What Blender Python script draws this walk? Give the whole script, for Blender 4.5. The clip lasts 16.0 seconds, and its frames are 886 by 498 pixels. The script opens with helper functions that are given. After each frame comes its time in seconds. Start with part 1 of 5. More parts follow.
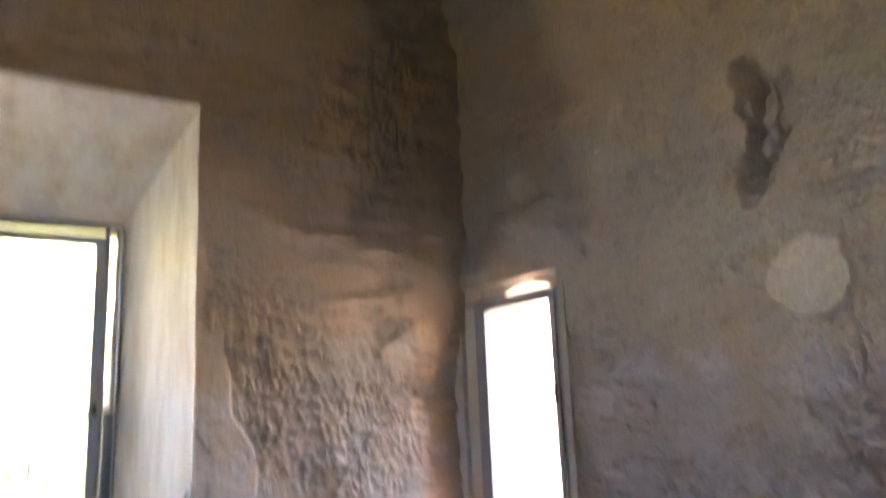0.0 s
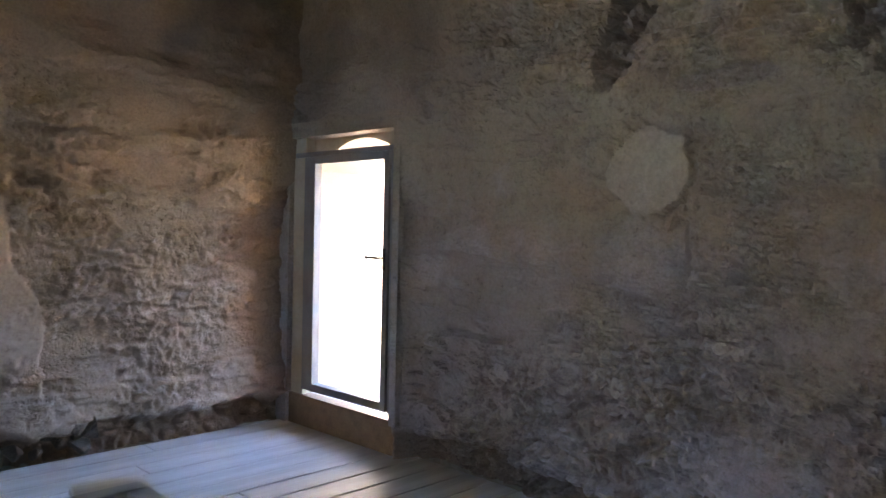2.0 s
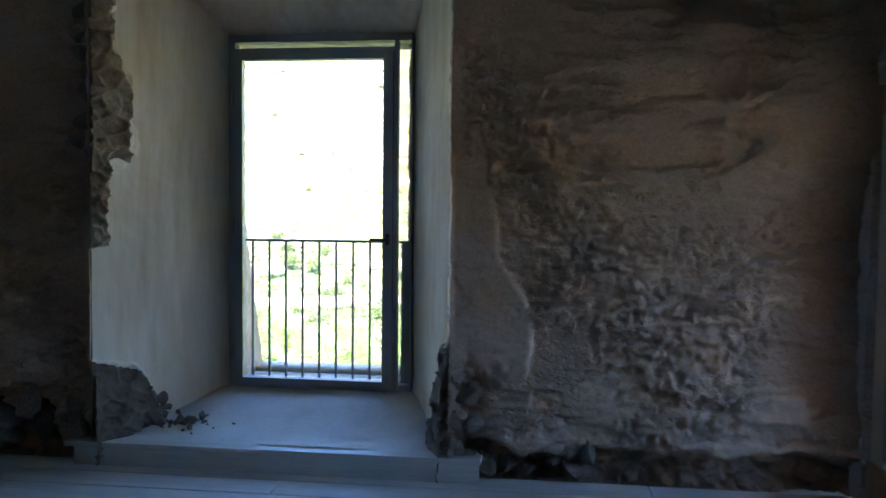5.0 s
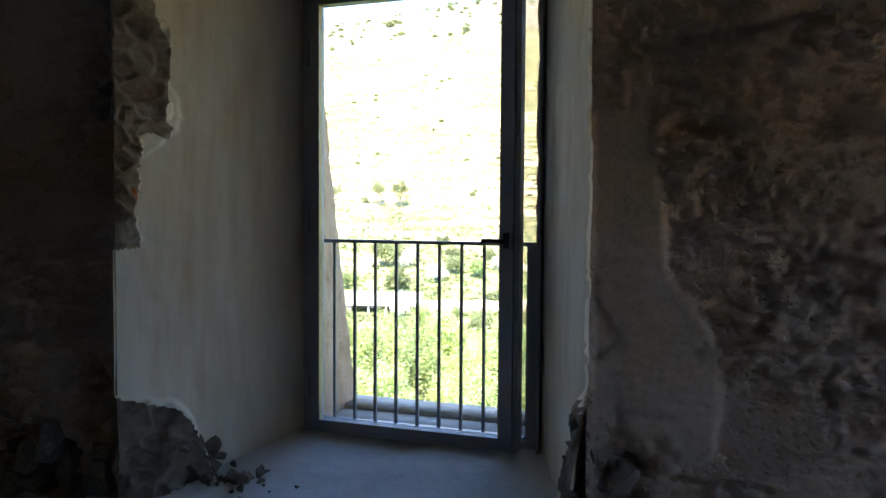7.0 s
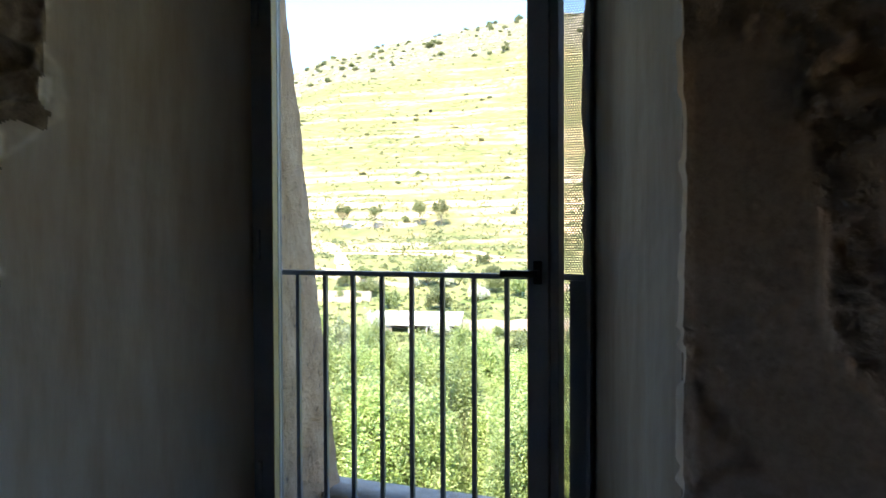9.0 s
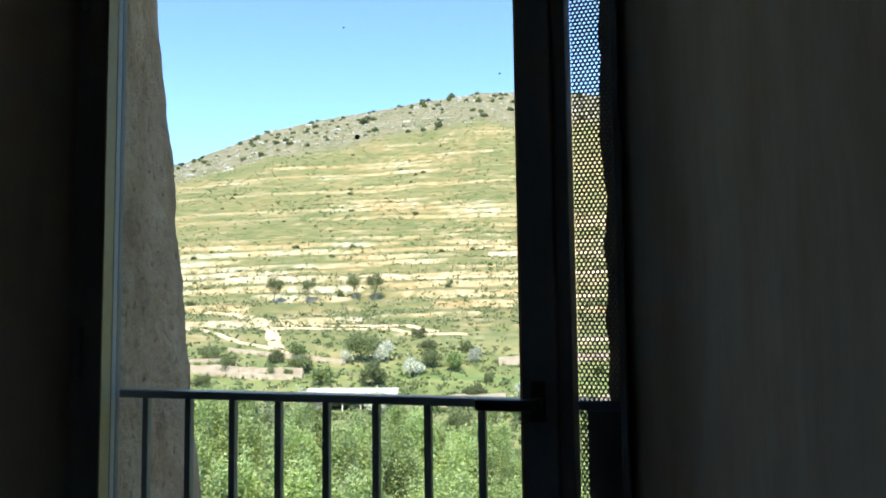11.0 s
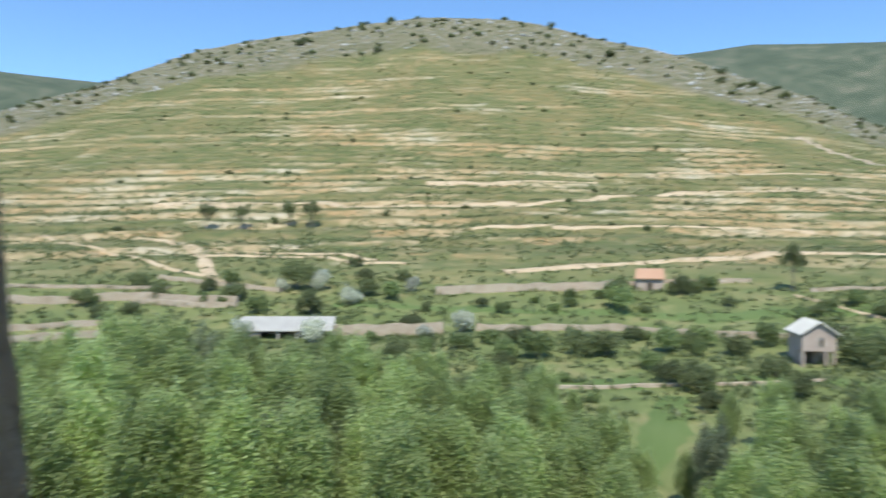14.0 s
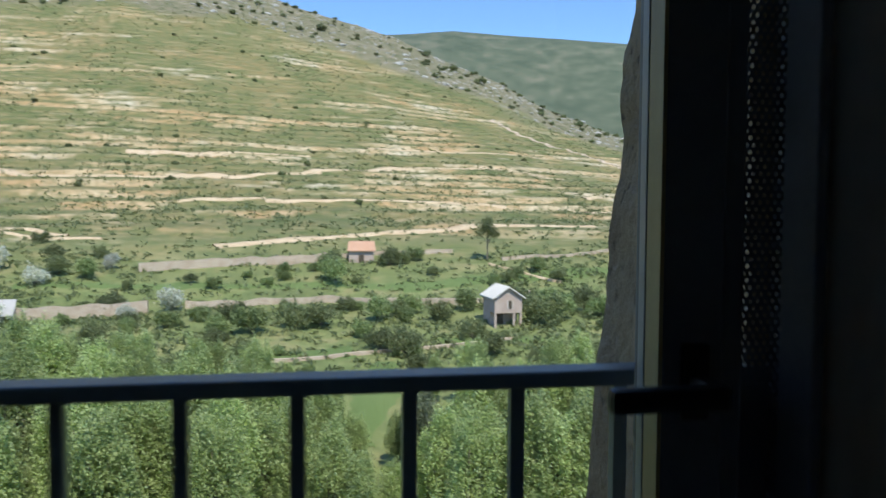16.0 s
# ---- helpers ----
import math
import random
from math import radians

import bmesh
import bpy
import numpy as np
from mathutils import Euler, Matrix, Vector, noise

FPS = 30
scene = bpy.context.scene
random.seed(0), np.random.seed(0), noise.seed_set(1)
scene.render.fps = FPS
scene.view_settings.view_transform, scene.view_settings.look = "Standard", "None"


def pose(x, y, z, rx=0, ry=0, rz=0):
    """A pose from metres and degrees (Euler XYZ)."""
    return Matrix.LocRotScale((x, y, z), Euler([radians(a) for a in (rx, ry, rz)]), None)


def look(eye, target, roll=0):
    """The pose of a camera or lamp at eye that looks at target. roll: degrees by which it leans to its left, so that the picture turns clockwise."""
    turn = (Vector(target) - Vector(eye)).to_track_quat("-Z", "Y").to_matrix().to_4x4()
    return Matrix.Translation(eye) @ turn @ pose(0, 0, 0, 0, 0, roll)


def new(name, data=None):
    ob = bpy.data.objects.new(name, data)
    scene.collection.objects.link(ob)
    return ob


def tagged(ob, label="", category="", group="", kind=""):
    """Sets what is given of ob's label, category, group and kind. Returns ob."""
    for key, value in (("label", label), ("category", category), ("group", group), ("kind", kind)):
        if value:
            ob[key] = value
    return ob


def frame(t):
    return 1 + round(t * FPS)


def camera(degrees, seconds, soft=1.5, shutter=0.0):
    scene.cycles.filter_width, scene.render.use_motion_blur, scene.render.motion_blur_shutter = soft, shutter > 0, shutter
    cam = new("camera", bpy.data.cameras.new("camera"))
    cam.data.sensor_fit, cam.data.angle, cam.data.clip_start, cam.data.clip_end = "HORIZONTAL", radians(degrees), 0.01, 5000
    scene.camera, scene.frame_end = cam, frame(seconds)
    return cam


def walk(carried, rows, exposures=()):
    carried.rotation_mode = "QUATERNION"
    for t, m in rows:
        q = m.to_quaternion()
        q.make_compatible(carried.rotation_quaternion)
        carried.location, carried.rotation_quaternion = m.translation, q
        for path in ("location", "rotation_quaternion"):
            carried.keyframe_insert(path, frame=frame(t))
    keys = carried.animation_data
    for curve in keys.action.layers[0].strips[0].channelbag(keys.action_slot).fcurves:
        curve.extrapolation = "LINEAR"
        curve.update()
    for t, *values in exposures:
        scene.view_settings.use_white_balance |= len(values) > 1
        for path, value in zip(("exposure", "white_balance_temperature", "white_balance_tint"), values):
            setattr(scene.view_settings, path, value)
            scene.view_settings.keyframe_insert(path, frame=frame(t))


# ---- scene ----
cam = camera(60.8, 16.0, shutter=0.5)
EXPOSURES = [(0, 6.8, 8900, 31), (0.7, 6.2, 8900, 30), (2, 5.8, 8500, 26), (3, 5.85, 7900, 22), (3.5, 5.8, 7300, 16), (4, 5.65, 7300, 16), (4.5, 5.2, 7000, 15), (5, 4.28, 6600, 13), (7.5, 3.5, 7700, 17), (8.2, 3.2, 7800, 16), (10.5, 2.0, 7000, 12), (11, 1.75, 7300, 7), (12, 1.4, 7700, 2), (13, 0.98, 7100, 5), (14, 0.85, 6800, 8), (16, 0.88, 6700, 10)]
PATH = [
    (0, (0.046, -4.563, 1.132), (1.141, -2.937, 1.529), -2.4),
    (0.1, (0, -4.52, 1.14), (1.153, -2.914, 1.442), -1.2),
    (0.2, (-0.045, -4.475, 1.148), (1.209, -2.942, 1.426), -1.1),
    (0.5, (-0.172, -4.35, 1.171), (1.323, -3.035, 1.356), -2.4),
    (1, (-0.067, -4.341, 1.228), (1.554, -3.17, 1.258), -1.5),
    (1.5, (0.154, -4.36, 1.303), (1.725, -3.122, 1.302), -0.1),
    (2, (0.342, -4.365, 1.343), (1.761, -2.957, 1.29), 1.3),
    (2.5, (0.591, -4.319, 1.332), (2.104, -3.015, 1.221), -0.4),
    (3, (0.944, -4.32, 1.334), (2.272, -2.83, 1.205), 2.4),
    (3.5, (1.171, -4.279, 1.351), (2.104, -2.519, 1.167), 2.8),
    (4, (1.429, -4.11, 1.359), (1.967, -2.185, 1.285), 1.5),
    (4.5, (1.583, -3.899, 1.333), (1.646, -1.902, 1.229), -0.3),
    (5, (1.698, -3.659, 1.334), (1.472, -1.674, 1.238), 0.6),
    (5.2, (1.693, -3.553, 1.32), (1.442, -1.572, 1.218), 0.6),
    (7.3, (1.63, -2.274, 1.265), (0.962, -0.391, 1.181), 0.4),
    (7.5, (1.563, -2.2, 1.257), (0.935, -0.303, 1.187), 0.0),
    (8, (1.53, -1.9, 1.275), (0.855, -0.018, 1.219), -0.2),
    (8.2, (1.518, -1.792, 1.276), (0.814, 0.079, 1.224), -0.0),
    (10.3, (1.199, -0.801, 1.312), (0.429, 1.045, 1.342), -0.0),
    (10.5, (1.163, -0.724, 1.318), (0.433, 1.137, 1.383), 0.6),
    (11, (1.104, -0.597, 1.33), (0.518, 1.309, 1.484), -0.7),
    (11.5, (1.113, -0.484, 1.344), (0.464, 1.396, 1.555), -0.1),
    (12, (1.057, -0.358, 1.322), (0.305, 1.484, 1.524), 0.6),
    (12.5, (0.909, -0.212, 1.328), (0.134, 1.629, 1.445), -0.2),
    (13, (0.826, -0.028, 1.337), (0.069, 1.822, 1.38), -0.8),
    (13.5, (0.765, 0.2, 1.42), (0.022, 2.056, 1.401), -0.5),
    (14, (0.572, 0.346, 1.365), (0.145, 2.299, 1.331), 0.1),
    (14.5, (0.642, 0.496, 1.392), (0.498, 2.49, 1.379), -0.4),
    (15, (0.69, 0.46, 1.362), (0.743, 2.459, 1.363), 0.1),
    (15.5, (0.7, 0.33, 1.325), (0.887, 2.321, 1.271), 0.3),
    (16, (0.576, 0.053, 1.317), (0.894, 2.024, 1.216), 0.3),
]
walk(cam, [(t, look(eye, target, roll)) for t, eye, target, roll in PATH], EXPOSURES)

# ---- world, sun ----
world = bpy.data.worlds.new("world")
scene.world = world
world.use_nodes = True
wn = world.node_tree.nodes
sky = wn.new("ShaderNodeTexSky")
sky.sky_type = "NISHITA"
sky.sun_disc = False
sky.sun_elevation = radians(58)
SUN_AZ = radians(168)  # clockwise from +y
sky.sun_rotation = SUN_AZ
sky.ozone_density = 10.0
sky.dust_density = 0.0
sky.air_density = 1.0
sky.altitude = 1200
wn["Background"].inputs["Strength"].default_value = 0.15
world.node_tree.links.new(sky.outputs["Color"], wn["Background"].inputs["Color"])
sun = new("sun", bpy.data.lights.new("sun", "SUN"))
sun.data.energy, sun.data.angle, sun.data.color = 3.0, radians(0.55), (1.0, 0.95, 0.87)
sdir = Vector((math.sin(SUN_AZ) * math.cos(radians(58)), math.cos(SUN_AZ) * math.cos(radians(58)), math.sin(radians(58))))
sun.matrix_world = look(sdir * 50, (0, 0, 0))


# ---- noise ----
def vnoise(p, seed=0):
    """Value noise in [0,1] for an (n,3) array."""
    i = np.floor(p).astype(np.int64)
    f = p - i
    f = f * f * (3 - 2 * f)
    out = np.zeros(len(p))
    for dx in (0, 1):
        for dy in (0, 1):
            for dz in (0, 1):
                h = (i[:, 0] + dx) * 374761393 + (i[:, 1] + dy) * 668265263 + (i[:, 2] + dz) * 2147483647 + seed * 974634777
                h = (h ^ (h >> 13)) * 1274126177
                h = ((h ^ (h >> 16)) & 0xFFFFFF) / 0xFFFFFF
                out += h * (f[:, 0] if dx else 1 - f[:, 0]) * (f[:, 1] if dy else 1 - f[:, 1]) * (f[:, 2] if dz else 1 - f[:, 2])
    return out


def fbm(p, freq, octaves=4, seed=0):
    out, amp, tot = 0, 1.0, 0.0
    for o in range(octaves):
        out = out + amp * vnoise(p * freq * 2 ** o + 17.3 * o, seed + o)
        tot += amp
        amp *= 0.5
    return out / tot


def smooth(a, b, x):
    t = np.clip((x - a) / (b - a), 0, 1)
    return t * t * (3 - 2 * t)


def cells(p, freq, seed=0):
    """Broken stones: height of each cell (0 to 1) and distance to its joint, for an (n,3) array."""
    q = p * freq
    i = np.floor(q).astype(np.int64)
    d1, d2, val = np.full(len(q), 9.0), np.full(len(q), 9.0), np.zeros(len(q))
    for dx in (-1, 0, 1):
        for dy in (-1, 0, 1):
            for dz in (-1, 0, 1):
                c = i + np.array([dx, dy, dz])
                r = [vnoise(c + 0.0, seed + k) for k in range(4)]
                d = np.sqrt(sum((q[:, k] - c[:, k] - r[k]) ** 2 for k in range(3)))
                closer = d < d1
                d2 = np.where(closer, d1, np.minimum(d2, d))
                val = np.where(closer, r[3], val)
                d1 = np.where(closer, d, d1)
    return val, d2 - d1


# ---- materials ----
def material(name):
    m = bpy.data.materials.new(name)
    m.use_nodes = True
    nt = m.node_tree
    return m, nt, nt.nodes["Principled BSDF"]


def node(nt, kind, **values):
    n = nt.nodes.new(kind)
    for k, v in values.items():
        n.inputs[k.replace("_", " ")].default_value = v
    return n


def coords(nt, scale=(1, 1, 1), space="Object"):
    tc = nt.nodes.new("ShaderNodeTexCoord")
    mp = nt.nodes.new("ShaderNodeMapping")
    mp.inputs["Scale"].default_value = scale
    nt.links.new(tc.outputs[space], mp.inputs["Vector"])
    return mp.outputs["Vector"]


def ramp(nt, fac, stops):
    r = nt.nodes.new("ShaderNodeValToRGB")
    e = r.color_ramp.elements
    while len(e) < len(stops):
        e.new(0.5)
    for el, (pos, col) in zip(e, stops):
        el.position, el.color = pos, (*col, 1)
    nt.links.new(fac, r.inputs["Fac"])
    return r.outputs["Color"]


def mix(nt, fac, a, b, blend="MIX"):
    n = nt.nodes.new("ShaderNodeMix")
    n.data_type, n.blend_type = "RGBA", blend
    for sock, v in ((n.inputs[0], fac), (n.inputs[6], a), (n.inputs[7], b)):
        if isinstance(v, (int, float)):
            sock.default_value = v
        elif isinstance(v, tuple):
            sock.default_value = (*v, 1)
        else:
            nt.links.new(v, sock)
    return n.outputs[2]


def noise_fac(nt, vec, scale, detail=6.0, rough=0.6):
    n = node(nt, "ShaderNodeTexNoise", Scale=scale, Detail=detail, Roughness=rough)
    nt.links.new(vec, n.inputs["Vector"])
    return n.outputs["Fac"]


def bump(nt, bsdf, height, strength, distance):
    b = node(nt, "ShaderNodeBump", Strength=strength, Distance=distance)
    nt.links.new(height, b.inputs["Height"])
    nt.links.new(b.outputs["Normal"], bsdf.inputs["Normal"])


def speckled(name, dark, mid, light, scale, bump_d=0.004, rough=0.9, fine=40.0, stretch=(1, 1, 1), metal=0.0, detail=8.0):
    """A matt surface of three tones with grain at two scales."""
    m, nt, b = material(name)
    v = coords(nt, stretch)
    big, small = noise_fac(nt, v, scale, detail), noise_fac(nt, v, fine)
    c = ramp(nt, big, [(0.3, dark), (0.5, mid), (0.72, light)])
    c = mix(nt, 0.35, c, ramp(nt, small, [(0.3, dark), (0.7, light)]), "MIX")
    nt.links.new(c, b.inputs["Base Color"])
    b.inputs["Roughness"].default_value = rough
    b.inputs["Metallic"].default_value = metal
    bump(nt, b, small, 0.6, bump_d)
    return m


def wall_material(name, warm, olive, pale, bare, stain):
    """Old plaster over earth: brown above, pinkish grey lime below, bare earth, pale patches, painted shade and stains
    by attributes.
    """
    m, nt, b = material(name)
    v = coords(nt)
    big, mid_, fine = noise_fac(nt, v, 1.3, 6, 0.6), noise_fac(nt, v, 5.0, 8, 0.7), noise_fac(nt, v, 60, 6, 0.7)
    c = mix(nt, ramp(nt, big, [(0.40, (0, 0, 0)), (0.60, (1, 1, 1))]), warm, olive)
    # lime remains on the lower part, with a ragged upper limit
    sep = nt.nodes.new("ShaderNodeSeparateXYZ")
    nt.links.new(v, sep.inputs[0])
    lim = nt.nodes.new("ShaderNodeMath")
    lim.operation = "MULTIPLY_ADD"
    nt.links.new(noise_fac(nt, v, 1.9, 7, 0.65), lim.inputs[0])
    lim.inputs[1].default_value = 2.6
    nt.links.new(sep.outputs["Z"], lim.inputs[2])
    low = nt.nodes.new("ShaderNodeMapRange")
    low.inputs["From Min"].default_value, low.inputs["From Max"].default_value = 2.75, 1.95
    nt.links.new(lim.outputs[0], low.inputs["Value"])
    c = mix(nt, low.outputs["Result"], c, pale)

    def attr(key):
        a = nt.nodes.new("ShaderNodeAttribute")
        a.attribute_name = key
        return a.outputs["Fac"]

    c = mix(nt, attr("bare"), c, bare)
    c = mix(nt, ramp(nt, mid_, [(0.54, (0, 0, 0)), (0.70, (0.45, 0.45, 0.45))]), c, stain)
    crack = noise_fac(nt, v, 21, 7, 0.75)
    c = mix(nt, ramp(nt, crack, [(0.34, (0.6, 0.6, 0.6)), (0.42, (0, 0, 0))]), c, stain)
    c = mix(nt, attr("pale"), c, (0.60, 0.54, 0.44))
    # dark mask: painted corner and hollow shade, plus blotches round holes
    c = mix(nt, attr("shade_stain"), c, (0.075, 0.065, 0.06))
    c = mix(nt, 0.5, c, ramp(nt, fine, [(0.28, (0.45, 0.43, 0.41)), (0.60, (1, 1, 1))]), "MULTIPLY")
    pock = node(nt, "ShaderNodeTexVoronoi", Scale=44.0, Randomness=1.0)
    warp = nt.nodes.new("ShaderNodeMix")
    warp.data_type = "VECTOR"
    warp.inputs[0].default_value = 0.05
    nz = node(nt, "ShaderNodeTexNoise", Scale=11.0, Detail=5.0)
    nt.links.new(v, nz.inputs["Vector"])
    nt.links.new(v, warp.inputs[4])
    nt.links.new(nz.outputs["Color"], warp.inputs[5])
    nt.links.new(warp.outputs[1], pock.inputs["Vector"])
    pk = ramp(nt, pock.outputs["Distance"], [(0.10, (0, 0, 0)), (0.40, (1, 1, 1))])
    where = ramp(nt, noise_fac(nt, v, 2.6, 6, 0.65), [(0.42, (0, 0, 0)), (0.58, (1, 1, 1))])
    pk = mix(nt, where, (1.0, 1.0, 1.0), pk)
    nt.links.new(c, b.inputs["Base Color"])
    b.inputs["Roughness"].default_value = 0.93
    h = mix(nt, 0.3, mix(nt, 0.40, crack, pk), fine)
    h = mix(nt, attr("even"), h, (0.5, 0.5, 0.5))
    bump(nt, b, h, 1.0, 0.030)
    return m


M_WALL = wall_material("earth_plaster", (0.37, 0.24, 0.145), (0.32, 0.22, 0.14), (0.41, 0.295, 0.23), (0.33, 0.225, 0.16), (0.25, 0.17, 0.115))
M_WALL_E = wall_material("grey_plaster", (0.44, 0.31, 0.21), (0.43, 0.34, 0.23), (0.53, 0.44, 0.405), (0.39, 0.29, 0.22), (0.22, 0.155, 0.115))
# for the unseen walls and ceiling, pale so that they bounce light back
M_BOUNCE = speckled("bounce_white", (0.66, 0.61, 0.53), (0.74, 0.70, 0.62), (0.80, 0.76, 0.69), 1.5, 0.006, 0.95, 30)
M_REVEAL = speckled("lime_render", (0.58, 0.42, 0.27), (0.76, 0.63, 0.48), (0.84, 0.77, 0.66), 2.6, 0.005, 0.9, 11, (1.8, 1.8, 0.30), detail=9.0)
M_STONE = speckled("rough_stone", (0.30, 0.26, 0.20), (0.42, 0.37, 0.30), (0.54, 0.48, 0.40), 9, 0.02, 0.95, 28)
M_PITTED, nt, b = material("pitted_stone")
v = coords(nt)
pit = noise_fac(nt, v, 38, 5, 0.7)
tone = ramp(nt, noise_fac(nt, v, 5, 8, 0.7), [(0.32, (0.31, 0.21, 0.135)), (0.52, (0.46, 0.345, 0.235)), (0.70, (0.56, 0.45, 0.33))])
c = mix(nt, ramp(nt, pit, [(0.33, (1, 1, 1)), (0.44, (0, 0, 0))]), tone, (0.13, 0.10, 0.075))
nt.links.new(c, b.inputs["Base Color"])
b.inputs["Roughness"].default_value = 0.95
bump(nt, b, pit, 1.0, 0.02)
M_RUBBLE = speckled("rubble", (0.12, 0.08, 0.052), (0.27, 0.195, 0.135), (0.46, 0.37, 0.28), 9, 0.02, 0.95, 35)
# darker brown tone for loose stones and the low broken masonry
M_STONE_D = speckled("dark_brown_stone", (0.075, 0.055, 0.042), (0.155, 0.115, 0.085), (0.27, 0.21, 0.165), 7, 0.02, 0.95, 30)
M_BRICK = speckled("red_brick", (0.36, 0.10, 0.035), (0.52, 0.17, 0.06), (0.60, 0.27, 0.12), 12, 0.006, 0.9, 60)
M_CONCRETE = speckled("sill_mortar", (0.44, 0.42, 0.39), (0.58, 0.56, 0.53), (0.66, 0.64, 0.61), 3.5, 0.006, 0.85, 50)
M_WOOD = speckled("weathered_boards", (0.36, 0.335, 0.305), (0.52, 0.50, 0.47), (0.62, 0.60, 0.57), 3.0, 0.003, 0.42, 30, (0.25, 4, 4))
M_BROWN = speckled("brown_wood", (0.16, 0.09, 0.045), (0.26, 0.15, 0.075), (0.34, 0.21, 0.11), 3.0, 0.002, 0.6, 25, (0.4, 4, 4))
M_STEEL = speckled("dark_grey_paint", (0.20, 0.20, 0.205), (0.25, 0.25, 0.255), (0.29, 0.29, 0.295), 6, 0.0006, 0.55, 90)
M_FRAME_B = speckled("brown_grey_paint", (0.17, 0.14, 0.115), (0.23, 0.19, 0.16), (0.27, 0.23, 0.20), 6, 0.0006, 0.5, 90)
M_RAIL = speckled("rail_grey_paint", (0.16, 0.18, 0.19), (0.21, 0.23, 0.24), (0.25, 0.27, 0.28), 8, 0.0006, 0.35, 90)
M_RAIL_IN = speckled("pale_grey_paint", (0.26, 0.28, 0.27), (0.33, 0.35, 0.34), (0.38, 0.40, 0.39), 8, 0.0006, 0.45, 90)
M_BLACK = speckled("black_plastic", (0.012, 0.012, 0.012), (0.018, 0.018, 0.018), (0.024, 0.024, 0.024), 8, 0.0003, 0.4, 90)
M_SPACER = speckled("tan_edge", (0.58, 0.46, 0.22), (0.66, 0.54, 0.28), (0.70, 0.58, 0.32), 5, 0.0005, 0.5, 60)
M_SEAL = speckled("pale_seal", (0.45, 0.47, 0.48), (0.55, 0.57, 0.58), (0.6, 0.62, 0.63), 5, 0.0003, 0.4, 60)
M_OCHRE = speckled("ochre_render", (0.38, 0.28, 0.18), (0.47, 0.36, 0.24), (0.54, 0.43, 0.31), 1.5, 0.006, 0.95, 30)

M_TERRACE = speckled("pale_lime_paving", (0.60, 0.54, 0.45), (0.70, 0.64, 0.55), (0.77, 0.72, 0.64), 1.5, 0.006, 0.95, 30)

M_GLASS, nt, b = material("clear_glass")
for n in list(nt.nodes):
    if n.type != "OUTPUT_MATERIAL":
        nt.nodes.remove(n)
tr, gl, mx = nt.nodes.new("ShaderNodeBsdfTransparent"), nt.nodes.new("ShaderNodeBsdfGlossy"), nt.nodes.new("ShaderNodeMixShader")
lw = node(nt, "ShaderNodeLayerWeight", Blend=0.5)
pw = node(nt, "ShaderNodeMath")
pw.operation = "POWER"
pw.inputs[1].default_value = 5.0
nt.links.new(lw.outputs["Facing"], pw.inputs[0])
fr = nt.nodes.new("ShaderNodeMapRange")
fr.inputs["To Min"].default_value, fr.inputs["To Max"].default_value = 0.03, 0.9
nt.links.new(pw.outputs[0], fr.inputs["Value"])
gl.inputs["Roughness"].default_value = 0.0
tr.inputs["Color"].default_value = (0.93, 0.95, 0.94, 1)
nt.links.new(fr.outputs[0], mx.inputs[0])
nt.links.new(tr.outputs[0], mx.inputs[1])
nt.links.new(gl.outputs[0], mx.inputs[2])
nt.links.new(mx.outputs[0], nt.nodes["Material Output"].inputs[0])


# ---- mesh helpers ----
def mesh_of(name, bm, mats):
    me = bpy.data.meshes.new(name)
    bm.normal_update()
    bm.to_mesh(me)
    bm.free()
    for mt in mats if isinstance(mats, (list, tuple)) else [mats]:
        me.materials.append(mt)
    return me


def part(name, bm, mats, parent=None, label="", smooth_it=False):
    me = bm if isinstance(bm, bpy.types.Mesh) else mesh_of(name, bm, mats)
    ob = new(name, me)
    if smooth_it:
        for p in me.polygons:
            p.use_smooth = True
    if parent:
        ob.parent = parent
    if label:
        tagged(ob, label)
    return ob


def empty(name, label, category, m=None, **kw):
    ob = new(name)
    ob.empty_display_size = 0.1
    if m:
        ob.matrix_world = m
    return tagged(ob, label, category, **kw)


def box(x0, x1, y0, y1, z0, z1, bevel=0.0, bm=None):
    own = bmesh.new()
    bmesh.ops.create_cube(own, size=1, matrix=Matrix.LocRotScale(((x0 + x1) / 2, (y0 + y1) / 2, (z0 + z1) / 2), None, (x1 - x0, y1 - y0, z1 - z0)))
    if bevel:
        bmesh.ops.bevel(own, geom=own.edges[:], offset=bevel, segments=2, affect="EDGES", profile=0.6)
    if bm is None:
        return own
    me = bpy.data.meshes.new("tmp")
    own.to_mesh(me)
    own.free()
    bm.from_mesh(me)
    bpy.data.meshes.remove(me)
    return bm


def grid_mesh(us, vs, place, keep=None):
    """verts, faces of a sheet over us x vs; place(u, v) gives (n,3); keep(u, v) says which cells stay."""
    U, V = np.meshgrid(us, vs, indexing="ij")
    P = place(U.ravel(), V.ravel())
    nu, nv = len(us), len(vs)
    idx = np.arange(nu * nv).reshape(nu, nv)
    F = np.stack([idx[:-1, :-1], idx[1:, :-1], idx[1:, 1:], idx[:-1, 1:]], -1).reshape(-1, 4)
    if keep is not None:
        uc = ((us[:-1] + us[1:]) / 2)[:, None] + 0 * vs[None, :-1]
        vc = us[:-1][:, None] * 0 + ((vs[:-1] + vs[1:]) / 2)[None]
        F = F[keep(uc.ravel(), vc.ravel())]
    return P, F


